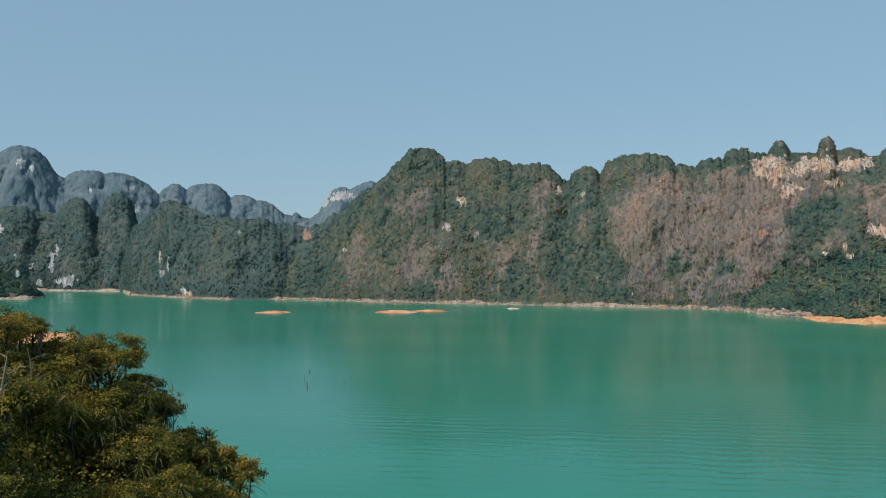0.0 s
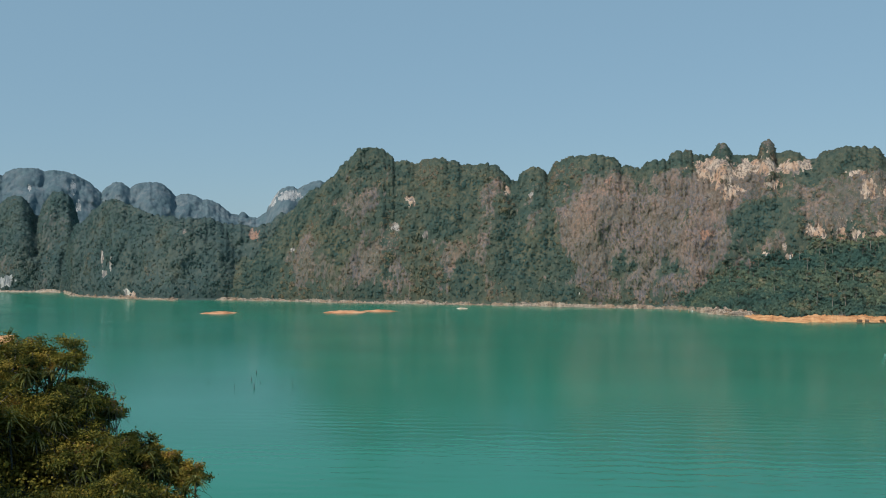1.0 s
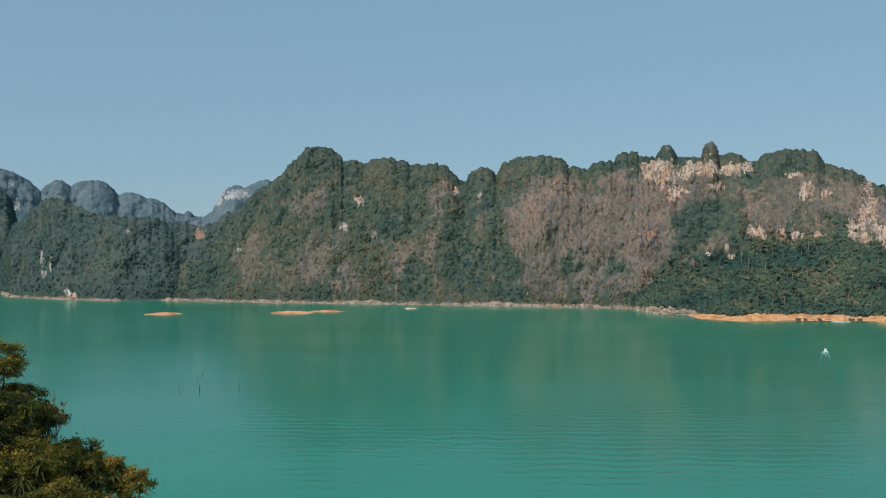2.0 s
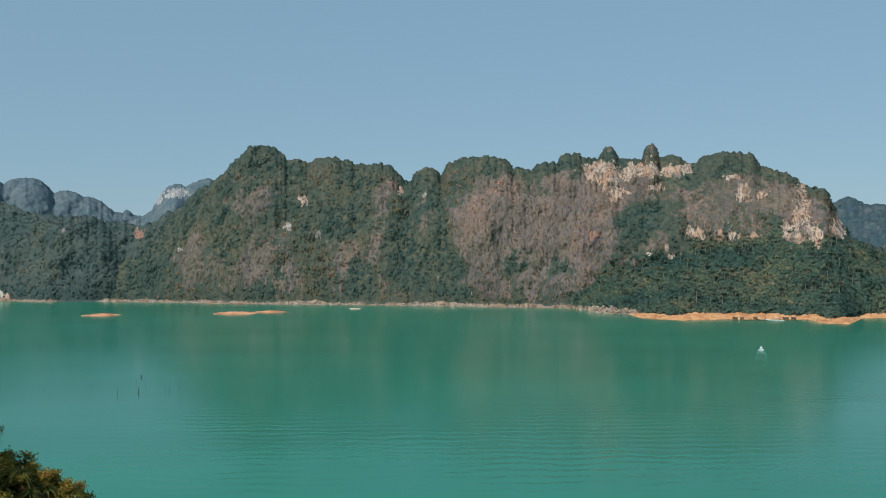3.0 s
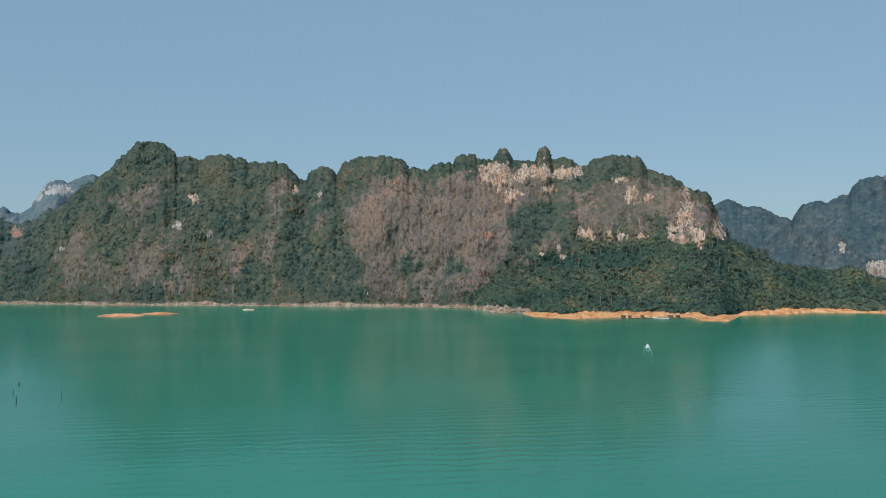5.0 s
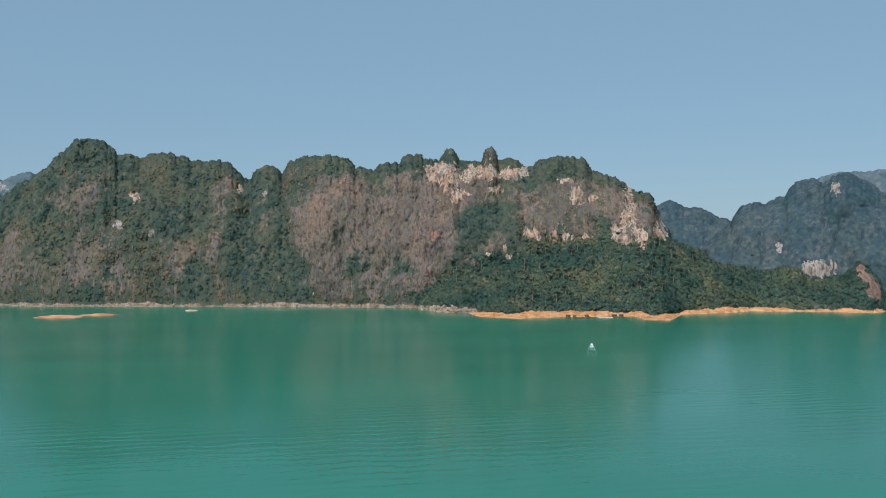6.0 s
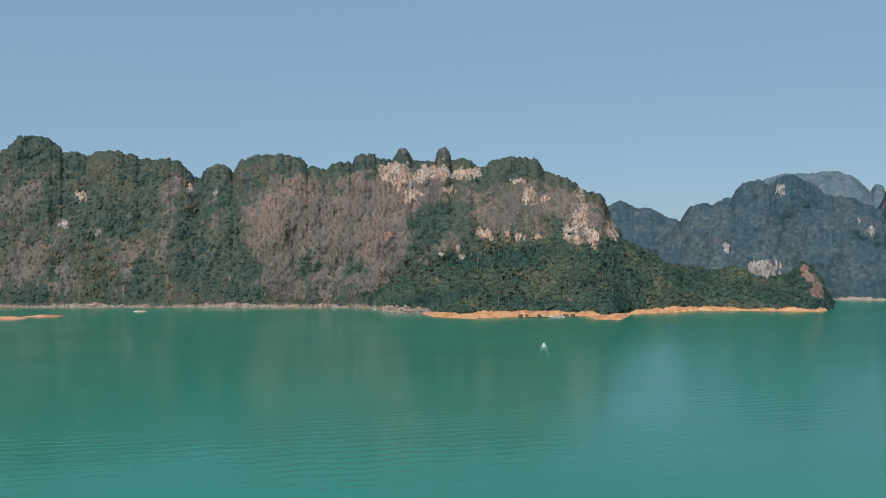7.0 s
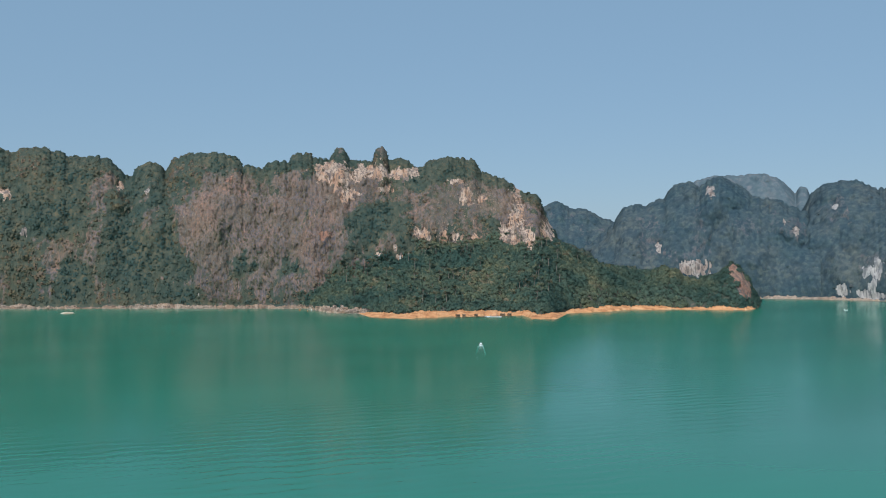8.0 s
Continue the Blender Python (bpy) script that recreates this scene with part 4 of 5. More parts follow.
def tube(points, radii, sides=6):
    """A tapered, bending round branch: arrays of points and quads."""
    p = np.asarray(points, float)
    t = np.gradient(p, axis=0)
    t /= np.linalg.norm(t, axis=1)[:, None] + 1e-9
    u = np.cross(t, np.array([0.31, 0.87, 0.39]))
    u /= np.linalg.norm(u, axis=1)[:, None] + 1e-9
    w = np.cross(t, u)
    th = np.linspace(0, 2 * np.pi, sides, endpoint=False)
    v = p[:, None] + (u[:, None] * np.cos(th)[None, :, None] + w[:, None] * np.sin(th)[None, :, None]) * np.asarray(radii, float)[:, None, None]
    i = np.arange(len(p) * sides).reshape(len(p), sides)
    f = np.stack([i[:-1], np.roll(i[:-1], -1, 1), np.roll(i[1:], -1, 1), i[1:]], -1).reshape(-1, 4)
    return v.reshape(-1, 3), f


def leaf_mesh(name, centres, out, count, spread, size, mat, r, tint, slim=0.5):
    """Leaves round cluster centres: count to a cluster, folded along the middle, facing outwards and up."""
    k = len(centres)
    c = np.repeat(centres, count, 0) + r.normal(0, 1, (k * count, 3)) * np.array([spread, spread, spread * 0.6])
    nrm = np.repeat(out, count, 0) * 0.6 + np.array([0, 0, 0.5]) + r.normal(0, 0.5, c.shape)
    nrm /= np.linalg.norm(nrm, axis=1)[:, None]
    t = np.cross(nrm, r.normal(size=c.shape))
    t /= np.linalg.norm(t, axis=1)[:, None]
    b = np.cross(nrm, t)
    s = r.uniform(size * 0.6, size * 1.3, (len(c), 1))
    v = np.stack([c - t * s * 0.5, c + b * s * slim * 0.5 - nrm * s * 0.06, c + t * s * 0.5 - nrm * s * 0.18, c - b * s * slim * 0.5 - nrm * s * 0.06], 1).reshape(-1, 3)
    me = mesh_of(name, v, np.arange(len(v)).reshape(-1, 4), mat, False)
    hue = np.clip(np.repeat(tint + r.normal(0, 0.2, k), count) + r.normal(0, 0.08, k * count), 0, 1)
    me.attributes.new("tint", "FLOAT", "POINT").data.foreach_set("value", np.repeat(hue, 4).astype(np.float32))
    me.attributes.new("rounded", "FLOAT_VECTOR", "POINT").data.foreach_set("vector", np.repeat(np.repeat(out, count, 0) + np.array([0, 0, 0.4]), 4, 0).astype(np.float32).ravel())
    return me


def tree(name, label, x, y, ground, top, radius, seed, clusters=46, leaves=110, leaf=0.26, tint=0.45, thick=0.14, deep=0.75, group="hill bushes"):
    """A tree: bending trunk, limbs that fork to the leaf clusters, and an uneven open crown."""
    r = np.random.default_rng(seed)
    h = top - ground
    ob = thing(name, label, "tree", x, y, ground, group=group)
    cz = h - radius * deep
    d = r.normal(size=(clusters, 3))
    d[:, 2] = np.abs(d[:, 2]) * 0.9 - 0.45
    d /= np.linalg.norm(d, axis=1)[:, None]
    ends = d * np.array([radius, radius, radius * deep]) * r.uniform(0.55, 1.02, (clusters, 1)) * (1 + 0.5 * vnoise(d * 1.6 + seed, seed)[:, None]) + np.array([0, 0, cz])
    bend = r.normal(0, 0.25, 2)
    zs = np.linspace(-1.5, cz, 7)
    trunk = np.stack([bend[0] * np.sin(zs / h * 3), bend[1] * np.sin(zs / h * 2.2), zs], -1)
    part("trunk", mesh_of("trunk", *tube(trunk, np.linspace(thick, thick * 0.45, 7), 8), BARK), ob, "pale grey bark")
    pieces = []
    for e in ends[:: max(1, clusters // 18)]:
        s = trunk[r.integers(3, 7)]
        m = s * 0.45 + e * 0.55 + r.normal(0, 0.16 * radius, 3) + np.array([0, 0, 0.1 * radius])
        q = np.linspace(0, 1, 6)[:, None]
        pieces.append(tube((1 - q) ** 2 * s + 2 * q * (1 - q) * m + q ** 2 * e, np.linspace(thick * 0.42, thick * 0.08, 6), 5))
    limbs = [part("limb", mesh_of("limb", v, f, BARK), ob) for v, f in pieces]
    for k in range(4):      # bare twigs that stick out of the crown
        e = ends[r.integers(clusters)]
        o = (e - np.array([0, 0, cz])) * 0.5 + np.array([r.normal(0, 0.2), r.normal(0, 0.2), 0.35])
        part("twig", mesh_of("twig", *tube(np.stack([e - o * 0.4, e + o * 0.25 + r.normal(0, 0.08, 3), e + o * 0.75]), [0.028, 0.02, 0.008], 5), BARK), limbs[k % len(limbs)])
    part("crown", leaf_mesh("crown", ends, d, leaves, radius * 0.135, leaf, FERNY, r, tint, 0.42), ob, "olive green leaves")
    return ob


def screw_pine(x, y, z, height, length, seed, tint):
    """A pandanus: a thin stem with a rosette of long arching strap leaves."""
    r = np.random.default_rng(seed)
    ob = thing("screw_pine", "screw pine with a rosette of long strap leaves", "plant", x, y, z, group="screw pines")
    zs = np.linspace(-1.0, height, 5)
    part("stem", mesh_of("stem", *tube(np.stack([0.12 * np.sin(zs), 0.1 * np.cos(zs * 1.3), zs], -1), np.linspace(0.07, 0.05, 5), 6), DEADWOOD), ob)
    vs, fs, hue = [], [], []
    for k in range(84):
        a, up = r.uniform(0, 6.283), r.uniform(0.15, 1.45)
        low = 0.0 if k < 56 else height * r.uniform(0.05, 0.5)
        L = length * r.uniform(0.7, 1.15)
        q = np.linspace(0, 1, 6)
        out = L * (q * math.cos(up) + 0.10 * q ** 2)
        rise = L * (q * math.sin(up) - (0.55 + 0.25 * math.cos(up)) * q ** 2.2)
        w = 0.042 * np.sin(np.clip(q * 0.9 + 0.12, 0, 1) * np.pi) + 0.006
        c = np.stack([out * math.cos(a), out * math.sin(a), rise + height - low], -1)
        s = np.array([-math.sin(a), math.cos(a), 0])
        v = np.stack([c - s * w[:, None], c - np.array([0, 0, 0.02]), c + s * w[:, None]], 1).reshape(-1, 3)
        i = np.arange(18).reshape(6, 3)
        f = np.concatenate([np.stack([i[:-1, j], i[:-1, j + 1], i[1:, j + 1], i[1:, j]], -1) for j in (0, 1)])
        fs.append(f + 18 * k)
        vs.append(v)
        hue.append(np.full(18, np.clip(tint + r.normal(0, 0.18), 0, 1)))
    me = mesh_of("rosette", np.concatenate(vs), np.concatenate(fs), STRAP)
    me.attributes.new("tint", "FLOAT", "POINT").data.foreach_set("value", np.concatenate(hue).astype(np.float32))
    part("rosette", me, ob, "arching green strap leaves")
    return ob


# ======== the near hill below the drone ========
def hill_height(x, y):
    d = np.hypot(x + 45, y - 55)
    return np.interp(d, [0, 20, 31, 40, 56, 70], [47, 46, 36, 21, -2, -6])


# the near hill is built at twice its size, then drawn in towards the eye
NEAR_SIZE = 0.53
NEAR = Matrix.Translation((0, 0, EYE)) @ Matrix.Scale(NEAR_SIZE, 4) @ Matrix.Translation((0, 0, -EYE))


def near_ground(x, y):
    d = np.hypot(x + 45 * NEAR_SIZE, y - 55 * NEAR_SIZE)
    return np.interp(d, [0, 10.6, 16.4, 21.2, 29.7, 60, 75], [50.8, 50.2, 44.9, 37.0, 24.8, -2, -6])


gx, gy = np.meshgrid(np.linspace(-104, 56, 150), np.linspace(-50, 110, 150))
gp = np.stack([gx, gy, near_ground(gx, gy) - 0.3], -1)
gp[..., 2] += 0.6 * fbm(gp / 5.0, 3, 0.5, 61) * np.clip(gp[..., 2] / 10, 0, 1)
gi = np.arange(gx.size).reshape(gx.shape)
near_me = mesh_of("near_hill", gp.reshape(-1, 3), np.stack([gi[:-1, :-1], gi[:-1, 1:], gi[1:, 1:], gi[1:, :-1]], -1).reshape(-1, 4), SLOPE)
near_me.attributes.new("bare", "FLOAT", "POINT").data.foreach_set("value", np.clip(0.25 + 0.5 * fbm(gp / 7.0, 2, 0.5, 5), 0, 1).astype(np.float32).ravel())
tagged(new("near_hill", near_me), "steep limestone hill under dense bushes", "hill", kind="structure")

before = set(bpy.data.objects)
TUFTS_FINE = tuft_templates(8, 180, 9, (0.07, 0.15))
ua, ud = TREES.uniform(-30, -13, 420), TREES.uniform(42, 66, 420)
up_ = polar(ua, ud, 0.0)
up_[:, 2] = hill_height(up_[:, 0], up_[:, 1]) + TREES.uniform(0.2, 2.2, len(up_))
# tinted darker, as painted shade in the gaps between the bushes
crowns("undergrowth", "tangled olive and brown bushes on the steep hill", up_, TREES.uniform(0.7, 1.7, len(up_)), FERNY, TUFTS_FINE, dry=-0.14)

# bearing, distance, height of the top, crown radius, hue (shade painted dark, sunlit crowns golden)
BUSHES = [(-27.6, 62, 52.2, 2.2, 0.65), (-25.9, 66, 51.6, 1.5, 0.62), (-24.2, 66, 50.0, 1.7, 0.6), (-22.5, 64, 50.2, 1.9, 0.5), (-20.9, 62, 50.0, 1.9, 0.62), (-19.7, 62, 47.6, 1.4, 0.5),
          (-18.2, 62, 46.2, 1.4, 0.45), (-16.2, 60, 44.0, 1.7, 0.62), (-14.7, 60, 42.8, 1.4, 0.66), (-13.1, 59, 42.0, 1.25, 0.70), (-13.4, 56, 38.9, 1.7, 0.55)]
BUSHES += [(-14.8, 57, 40.3, 1.5, 0.74), (-16.8, 55, 42.6, 1.9, 0.35), (-19.0, 55, 45.4, 2.1, 0.5), (-21.6, 57, 47.3, 2.2, 0.42), (-24.1, 56, 47.8, 2.3, 0.6), (-26.6, 55, 49.2, 2.2, 0.45), (-18.0, 50, 42.6, 1.9, 0.6), (-21.1, 49, 43.4, 2.1, 0.4)]
BUSHES += [(-24.0, 48, 44.0, 2.1, 0.3), (-26.8, 47, 45.2, 2.1, 0.15), (-16.2, 52, 40.3, 1.7, 0.5), (-19.6, 59, 47.6, 1.7, 0.3), (-23.0, 61, 49.3, 1.8, 0.35), (-29.5, 58, 51.5, 2.4, 0.5), (-15.4, 54, 42.2, 1.9, 0.74), (-13.9, 54, 40.6, 1.6, 0.76), (-17.6, 52, 43.4, 1.7, 0.5), (-22.6, 46, 43.0, 1.9, 0.25), (-29, 49, 47.5, 2.2, 0.2), (-27.0, 61, 50.3, 2.0, 0.6), (-25.0, 60, 49.0, 1.8, 0.66), (-16.9, 61, 43.9, 1.3, 0.5), (-15.6, 59, 42.9, 1.4, 0.6)]
for k, (a, d, top, rad, hue) in enumerate(BUSHES):
    x, y, _ = polar(np.array(a), np.array(d), 0.0)
    g = float(hill_height(x, y)) - 0.3
    tree("hill_tree", "wind-shaped olive green tree on the steep near hill", x, y, g, top, rad, 100 + k, 62, 118, 0.20, hue - 0.01)
    for j in range(2 + k % 2):
        x, y, _ = polar(np.array(a + (0.9 - 0.95 * j) * rad / 2), np.array(d - 1.6 - 0.5 * j), 0.0)
        g = float(hill_height(x, y))
        screw_pine(x, y, g, max(top - rad * (0.7 + 0.4 * j) - g, 0.8), 0.85 + 0.12 * (k % 4), 400 + 3 * k + j, 0.25 + 0.6 * hue)
x, y, _ = polar(np.array(-17.45), np.array(61.0), 0.0)
tree("sapling", "thin sapling with sparse leaves on bare twigs", x, y, float(hill_height(x, y)), 47.2, 1.25, 150, 12, 26, 0.18, 0.6, 0.06, 1.6)
x, y, _ = polar(np.array(-25.1), np.array(64.0), 0.0)
tree("sapling", "slender open-crowned tree with bare lower branches", x, y, float(hill_height(x, y)), 51.4, 1.0, 151, 14, 50, 0.2, 0.45, 0.08, 0.9)


def dead_trunk(a, d, top, thick, seed):
    r = np.random.default_rng(seed)
    x, y, _ = polar(np.array(a), np.array(d), 0.0)
    g = float(hill_height(x, y))
    h = top - g
    ob = thing("dead_tree", "bare pale dead trunk among the hill bushes", "dead tree", x, y, g, 0, "hill snags")
    q = np.linspace(0, 1, 8)
    p = np.stack([0.35 * np.sin(q * 4 + seed), 0.2 * np.cos(q * 3), -0.8 + q * (h + 0.8)], -1)
    trunk = part("trunk", mesh_of("trunk", *tube(p, thick * (1 - 0.6 * q) * r.uniform(0.85, 1.15, 8), 9), BARK), ob, "weathered pale grey wood")
    for k in range(6):
        s = p[r.integers(4, 8)]
        e = np.array([r.uniform(-1, 1), r.uniform(-1, 1), r.uniform(0.1, 0.9)]) * r.uniform(0.5, 1.3)
        bough = part("branch", mesh_of("branch", *tube(np.stack([s, s + e * 0.5 + r.normal(0, 0.06, 3), s + e]), [thick * 0.3, thick * 0.2, 0.015], 6), BARK), ob)
        for j in range(2):
            t = s + e * r.uniform(0.5, 0.95)
            f = r.normal(0, 0.25, 3) + np.array([0, 0, 0.2])
            part("twig", mesh_of("twig", *tube(np.stack([t, t + f * 0.6, t + f]), [0.018, 0.012, 0.005], 5), BARK), bough)


dead_trunk(-26.75, 53.0, 49.8, 0.13, 3)
dead_trunk(-25.6, 57.5, 49.9, 0.06, 5)
for ob in set(bpy.data.objects) - before:
    if ob.parent is None:
        ob.matrix_basis = NEAR @ ob.matrix_basis

# ======== dead trees standing in the lake ========
def snag(a, d, height, thick, seed, label):
    r = np.random.default_rng(seed)
    x, y, _ = polar(np.array(a), np.array(d), 0.0)
    ob = thing("dead_tree", label, "dead tree", x, y, 0, r.uniform(0, 360), "drowned trees")
    q = np.linspace(0, 1, 6)
    p = np.stack([0.25 * np.sin(q * 3) * r.uniform(-1, 1), 0.2 * q, -3 + q * (height + 3)], -1)
    part("trunk", mesh_of("trunk", *tube(p, np.linspace(thick, thick * 0.4, 6), 7), DEADWOOD), ob)
    for k in range(3):
        z = height * r.uniform(0.35, 0.9)
        e = np.array([r.uniform(-1, 1), r.uniform(-1, 1), r.uniform(0.2, 0.6)]) * height * 0.13
        s = np.array([0, 0.15, z])
        part("branch", mesh_of("branch", *tube(np.stack([s, s + e * 0.5, s + e]), [thick * 0.4, thick * 0.3, thick * 0.12], 5), DEADWOOD), ob)


snag(-10.09, 385, 2.3, 0.15, 1, "thin dark drowned tree trunk in the lake")
snag(-8.86, 385, 2.3, 0.36, 2, "stout dark drowned stump in the lake")
snag(-9.02, 412, 1.7, 0.24, 3, "short drowned tree trunk behind a stump")
snag(-7.07, 390, 2.1, 0.14, 4, "thin dark drowned tree trunk in the lake")
snag(-6.45, 388, 2.9, 0.16, 5, "tall dark drowned tree trunk in the lake")
snag(-11.71, 408, 1.2, 0.24, 6, "short dark drowned stump in the lake")
snag(-8.74, 438, 1.2, 0.5, 7, "broken dark stump in the lake")
snag(-7.27, 388, 0.6, 0.2, 8, "low dark stump just above the water")
snag(-6.6, 365, 0.5, 0.2, 9, "low dark stump just above the water")
snag(-8.48, 403, 0.6, 0.18, 10, "low dark stump just above the water")


# ======== boats, rafts and buoys ========
HULL = plain("dark_boat_wood", (0.17, 0.105, 0.065), 0.6, 0.3)
WHITE = plain("white_boat_paint", (0.75, 0.77, 0.78), 0.5, 0.4, 0.08)
BLUE = plain("blue_canvas", (0.10, 0.20, 0.34), 0.8, 0.2)
THATCH = plain("brown_roof_thatch", (0.21, 0.145, 0.10), 0.95, 0.1, 0.4, 4)
FOAM = plain("white_foam", (0.82, 0.86, 0.86), 0.8, 0.2, 0.1, 1.0)
ORANGE = plain("orange_float_plastic", (0.75, 0.22, 0.05), 0.5, 0.4, 0.1)


def boat(label, a, d, length, beam, heading, hull_mat, roof_mat, roofed=True):
    """A long-tail boat: lofted hull with a raised bow, thwarts, posts and a flat canopy."""
    x, y, _ = polar(np.array(a), np.array(d), 0.0)
    ob = thing("longtail_boat", label, "boat", x, y, 0, heading, "boats")
    n = 15
    s = np.linspace(-1, 1, n)
    half = beam / 2 * (1 - np.abs(s) ** 2.6 * np.where(s > 0, 1.0, 0.45)) + 0.04
    keel = -0.25 + 0.9 * np.clip(s, 0, 1) ** 3
    rail = 0.55 + 0.9 * np.clip(s, 0, 1) ** 2.4 + 0.12 * np.clip(-s, 0, 1) ** 2
    rows = []
    for u, zf in ((-1, 1), (-0.8, 0.35), (0, 0), (0.8, 0.35), (1, 1), (0.88, 0.97), (0.7, 0.42), (0, 0.12), (-0.7, 0.42), (-0.88, 0.97)):
        rows.append(np.stack([u * half, s * length / 2, keel + (rail - keel) * zf], -1))
    v = np.stack(rows, 1)
    m = v.shape[1]
    i = np.arange(n * m).reshape(n, m)
    f = np.stack([i[:-1], np.roll(i[:-1], -1, 1), np.roll(i[1:], -1, 1), i[1:]], -1).reshape(-1, 4)
    part("hull", mesh_of("hull", v.reshape(-1, 3), f, hull_mat), ob)
    for k in (-0.5, -0.15, 0.2):
        bm = bmesh.new()
        bmesh.ops.create_cube(bm, size=1, matrix=Matrix.Translation((0, k * length / 2, 0.42)) @ Matrix.Diagonal((beam * 0.85, 0.3, 0.05, 1)))
        me = bpy.data.meshes.new("thwart")
        bm.to_mesh(me)
        bm.free()
        me.materials.append(HULL)
        part("thwart", me, ob)
    if not roofed:
        return ob
    for sx in (-1, 1):
        for k in (-0.6, 0.3):
            part("post", mesh_of("post", *tube([(sx * beam * 0.4, k * length / 2, 0.3), (sx * beam * 0.4, k * length / 2, 1.9)], [0.04, 0.04], 6), HULL), ob)
    q = np.linspace(-1, 1, 7)
    top = np.stack([q * beam * 0.5, 0 * q, 2.1 - 0.18 * q ** 2], -1)
    v = np.concatenate([top + np.array([0, yy, zz]) for yy, zz in ((-0.33 * length, 0), (0.18 * length, 0), (0.18 * length, -0.06), (-0.33 * length, -0.06))])
    i = np.arange(28).reshape(4, 7)
    f = np.stack([i[:, :-1], i[:, 1:], np.roll(i, -1, 0)[:, 1:], np.roll(i, -1, 0)[:, :-1]], -1).reshape(-1, 4)
    part("canopy", mesh_of("canopy", v, f, roof_mat), ob)
    return ob


boat("white long-tail boat speeding over the lake", 30.5, 586, 7.0, 1.8, -30.5, WHITE, WHITE, False)
boat("white long-tail boat moored at the sand bank", 31.3, 872, 17.0, 2.0, 62, WHITE, BLUE)
boat("dark long-tail boat moored at the sand bank", 30.6, 871, 9.0, 1.8, 60, HULL, HULL)
boat("dark long-tail boat moored at the sand bank", 29.75, 866, 9.0, 1.8, 75, HULL, THATCH)
boat("small white boat far off below the hills", 52.9, 1085, 5.5, 1.2, 80, WHITE, WHITE, False)


def wake(a, d, heading):
    """The foam behind the moving boat: a churned patch and two arms that spread as they fade."""
    x, y, _ = polar(np.array(a), np.array(d), 0.0)
    ob = thing("boat_wake", "white foam wake behind the speeding boat", "wake", x, y, 0, heading)
    r = np.random.default_rng(3)
    count = 300
    astern = r.uniform(0, 1, count) ** 3.6
    c = np.stack([r.normal(0, 0.8, count) + np.where(r.uniform(0, 1, count) < 0.5, -1, 1) * 2.4 * astern ** 0.7, -3.0 - astern * 95.0, np.full(count, 0.02)], -1)
    size = r.uniform(0.06, 0.26, count) * (1 - 0.7 * astern)
    th = np.linspace(0, 2 * np.pi, 6, endpoint=False)
    ring = np.stack([np.cos(th), np.sin(th) * 1.3, 0 * th], -1)
    v = c[:, None] + ring[None] * size[:, None, None] * r.uniform(0.7, 1.2, (count, 6, 1))
    cap = c + np.array([0, 0, 1.0]) * (0.03 + 1.2 * size * r.uniform(0, 1, count) ** 2 * (1 - astern) ** 6)[:, None]
    f = np.array([[j, (j + 1) % 6, 6] for j in range(6)])
    f = (f[None] + 7 * np.arange(count)[:, None, None]).reshape(-1, 3)
    tagged(part("foam", mesh_of("foam", np.concatenate([v, cap[:, None]], 1).reshape(-1, 3), f, FOAM), ob), kind="stuff")
    q = np.linspace(0, 1, 60)
    for side in (-1, 1):
        mid = side * (1.2 + 2.0 * q ** 0.8) + 0.12 * r.normal(size=60)
        wide = 0.34 * (1 - q) * r.uniform(0.5, 1.2, 60) + 0.03
        y_ = -4.0 - 60.0 * q
        high = np.full(60, 0.06)
        v = np.concatenate([np.stack([mid - wide, y_, 0 * q + 0.01], -1), np.stack([mid, y_, high], -1), np.stack([mid + wide, y_, 0 * q + 0.01], -1)])
        i = np.arange(180).reshape(3, 60)
        f = np.stack([i[:-1, :-1], i[:-1, 1:], i[1:, 1:], i[1:, :-1]], -1).reshape(-1, 4)
        part("wake_arm", mesh_of("wake_arm", v, f, RIPPLE_FOAM), ob, "thin fading line of foam")


RIPPLE_FOAM = plain("thin_foam", (0.034, 0.240, 0.172), 0.6, 0.3, 0.2, 1.0)
wake(30.5, 586, -30.5)


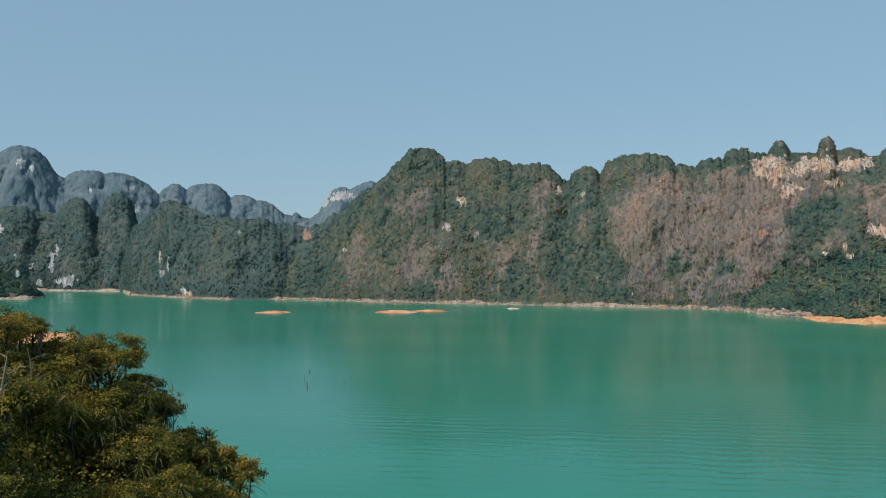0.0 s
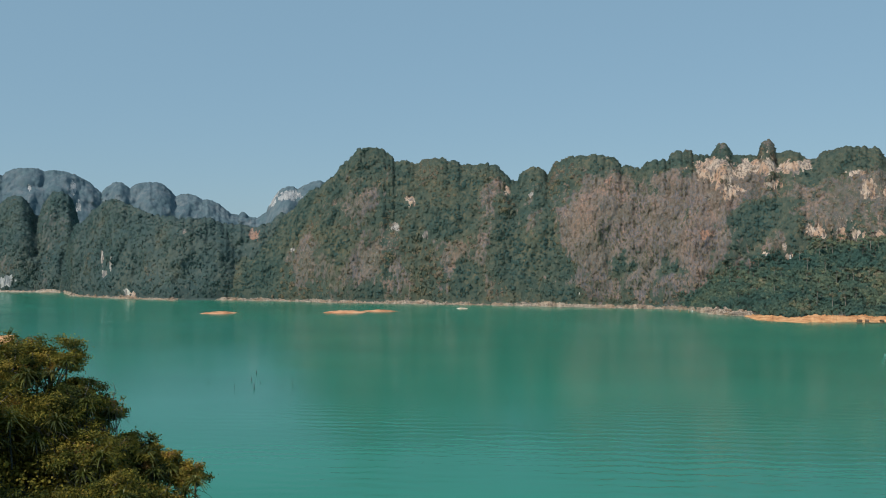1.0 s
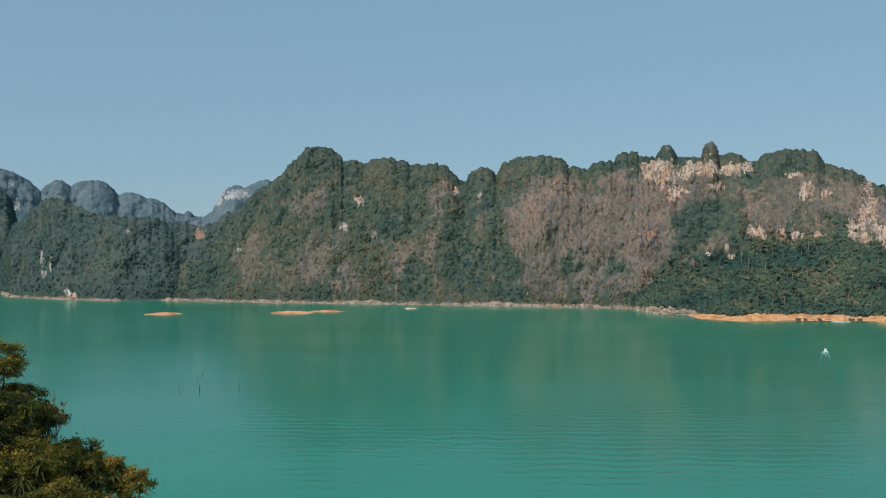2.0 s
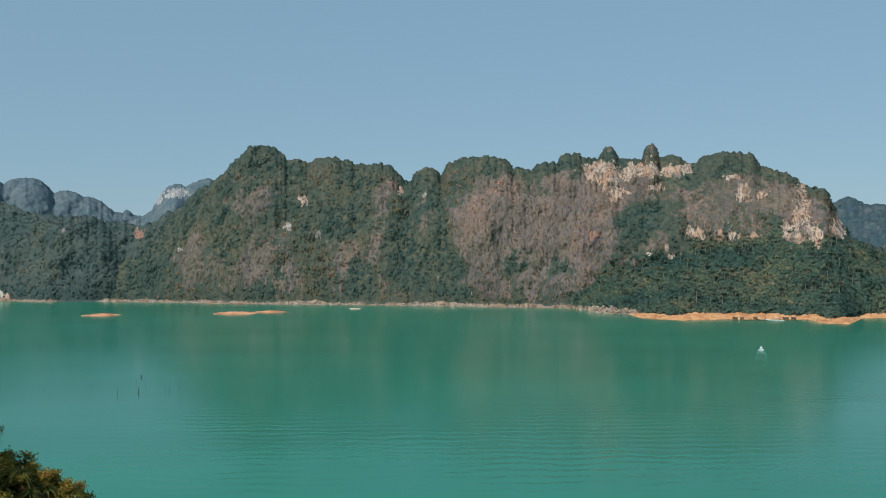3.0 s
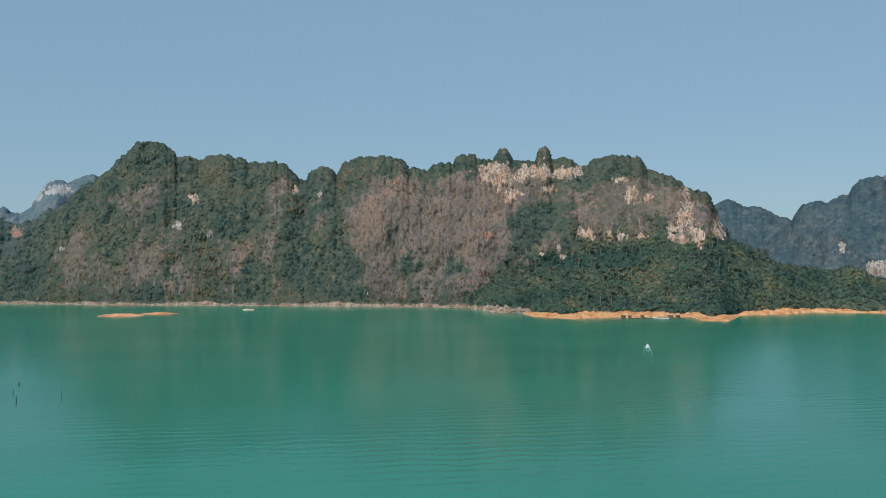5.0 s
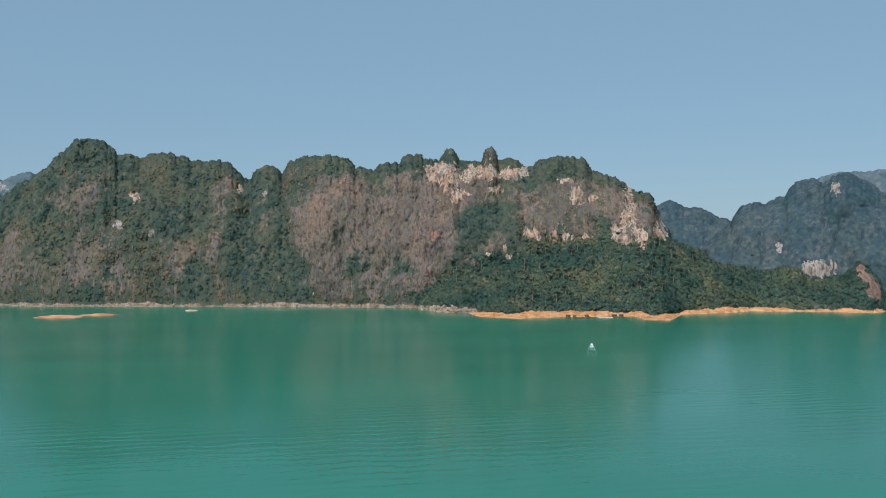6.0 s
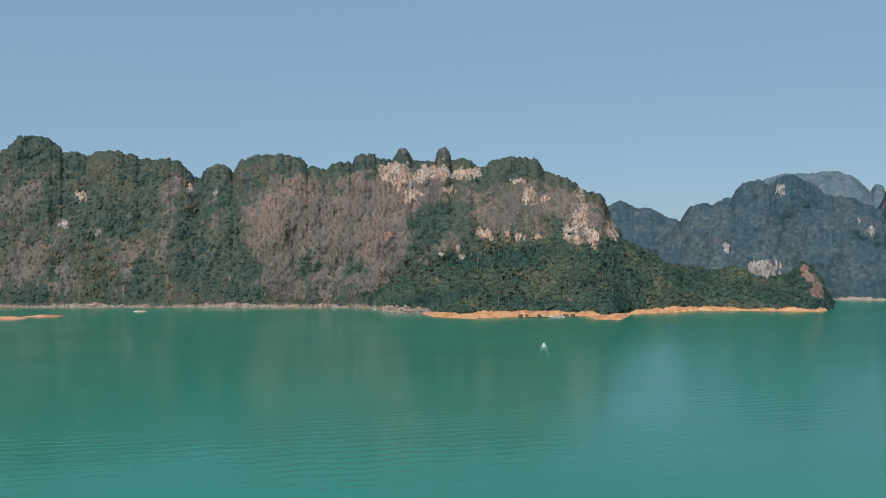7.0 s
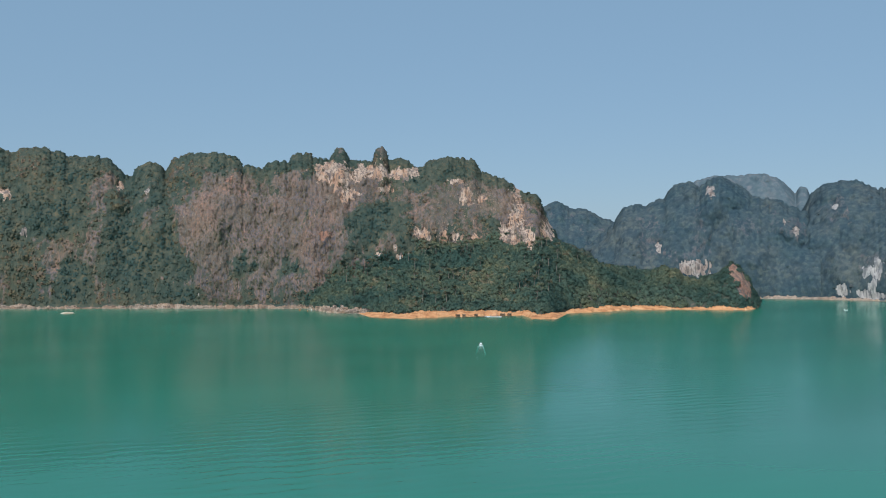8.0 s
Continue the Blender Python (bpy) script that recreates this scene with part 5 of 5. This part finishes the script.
def raft_house(a, d, heading, w, seed):
    x, y, _ = polar(np.array(a), np.array(d), 0.0)
    ob = thing("raft_house", "small dark bamboo raft house moored at the sand bank", "raft house", x, y, 0, heading, "raft houses")

    def block(name, c, s, mat):
        bm = bmesh.new()
        bmesh.ops.create_cube(bm, size=1, matrix=Matrix.Translation(c) @ Matrix.Diagonal((*s, 1)))
        bmesh.ops.bevel(bm, geom=bm.edges[:], offset=0.04, segments=1, affect="EDGES")
        me = bpy.data.meshes.new(name)
        bm.to_mesh(me)
        bm.free()
        me.materials.append(mat)
        return part(name, me, ob)
    block("float", (0, 0, 0.15), (w + 1.2, 4.2, 0.5), HULL)
    cabin = block("cabin", (0, 0.3, 1.3), (w, 2.8, 1.8), HULL)
    block("door", (0.2, -1.13, 1.15), (0.8, 0.06, 1.5), THATCH).parent = cabin
    v = np.array([(sx * (w / 2 + 0.4), sy * 1.9 + 0.3, 2.15 + 0.08 * k) if abs(sy) else (sx * (w / 2 + 0.4), 0.3, 3.0 + 0.08 * k) for k in (0, 1) for sx in (-1, 1) for sy in (-1, 0, 1)])
    f = np.array([(0, 1, 4, 3), (1, 2, 5, 4), (6, 9, 10, 7), (7, 10, 11, 8), (0, 3, 9, 6), (2, 8, 11, 5), (0, 6, 7, 1), (1, 7, 8, 2), (3, 4, 10, 9), (4, 5, 11, 10)])
    part("roof", mesh_of("roof", v, f, THATCH, False), ob)


for k, (a, d, h, w) in enumerate([(29.0, 868, 10, 3.6), (29.4, 869, -15, 2.6), (30.2, 873, 20, 2.4), (31.95, 882, -8, 4.4), (32.4, 885, 15, 3.4)]):
    raft_house(a, d, h, w, k)


def buoy(a, d, mat, label):
    x, y, _ = polar(np.array(a), np.array(d), 0.0)
    ob = thing("buoy", label, "buoy", x, y, 0, 0, "buoys")
    body = part("float", mesh_of("float", *tube([(0, 0, -0.3), (0, 0, -0.1), (0, 0, 0.5), (0, 0, 0.75)], [0.2, 0.7, 0.7, 0.2], 12), mat), ob)
    part("mast", mesh_of("mast", *tube([(0, 0, 0.6), (0, 0, 1.8)], [0.07, 0.05], 6), WHITE), body)


buoy(18.65, 1003, ORANGE, "orange channel buoy on the water")
buoy(19.15, 985, ORANGE, "orange channel buoy on the water")
buoy(19.4, 1000, WHITE, "white mooring buoy on the water")


# ======== tall trees that stand out of the rainforest ========
def emergent(seed, h):
    r = np.random.default_rng(seed)
    ob = thing("rainforest_tree", "tall rainforest tree with a bare pale trunk", "tree", 0, 0, 0, group="emergent trees")
    zs = np.linspace(-3, h * 0.82, 6)
    part("trunk", mesh_of("trunk", *tube(np.stack([0.3 * np.sin(zs * 0.3), 0.3 * np.cos(zs * 0.2), zs], -1), np.linspace(0.32, 0.15, 6), 7), PALE_BARK), ob, "pale smooth bark")
    k = 9
    d = r.normal(size=(k, 3))
    d[:, 2] = np.abs(d[:, 2]) * 0.5
    d /= np.linalg.norm(d, axis=1)[:, None]
    ends = d * np.array([3.0, 3.0, 2.0]) + np.array([0, 0, h * 0.8])
    for e in ends:
        part("limb", mesh_of("limb", *tube(np.stack([[0, 0, h * 0.68], e * 0.5 + np.array([0, 0, h * 0.37]), e]), [0.2, 0.12, 0.05], 5), PALE_BARK), ob)
    part("crown", leaf_mesh("crown", ends, d, 26, 0.95, 1.1, LEAVES_DEEP, r, r.uniform(0.3, 0.9), 0.8), ob)
    return ob


PALE_BARK = plain("pale_smooth_bark", (0.30, 0.27, 0.23), 0.85, 0.2, 0.25, 1.0)
kinds = [emergent(300 + k, h) for k, h in enumerate((15, 18, 13, 20))]
apron_w = (massif_free["z"] < massif_free["tz"]) * (massif_free["a"] > 21) * (massif_free["a"] < 37) * (massif_free["z"] > 6)
spots, _ = plant(massif_free, 64, 1.0, 6.0, 0.05, apron_w)
for k, p in enumerate(spots):
    m = pose(*p, 0, 0, k * 67 % 360)
    if k < 4:
        kinds[k].matrix_basis = m
    else:
        copy_thing(kinds[k % 4], m)


# ======== a pale rock tooth at the foot of the brown cliff ========
def rock_tooth(a, d, z, w, h, seed):
    r = np.random.default_rng(seed)
    x, y, _ = polar(np.array(a), np.array(d), 0.0)
    v, f = ROCKS[seed % len(ROCKS)]
    v = v * np.array([w, w, h]) * r.uniform(0.85, 1.15, (len(v), 1))
    ob = new("rock_tooth", mesh_of("rock_tooth", v, f, SCAR_WHITE, False))
    ob.matrix_basis = pose(x, y, z)
    tagged(ob, "white weathered limestone tooth on the wooded slope", "rock", "limestone teeth")


for k, (a, d, z, w, h) in enumerate([(12.3, 1072, 16, 1.6, 4.2), (25.18, 1052, 60, 1.7, 4.8), (23.8, 1053, 62, 2.0, 1.5), (24.88, 1058, 72, 0.9, 1.6)]):
    rock_tooth(a, d, z, w, h, k)
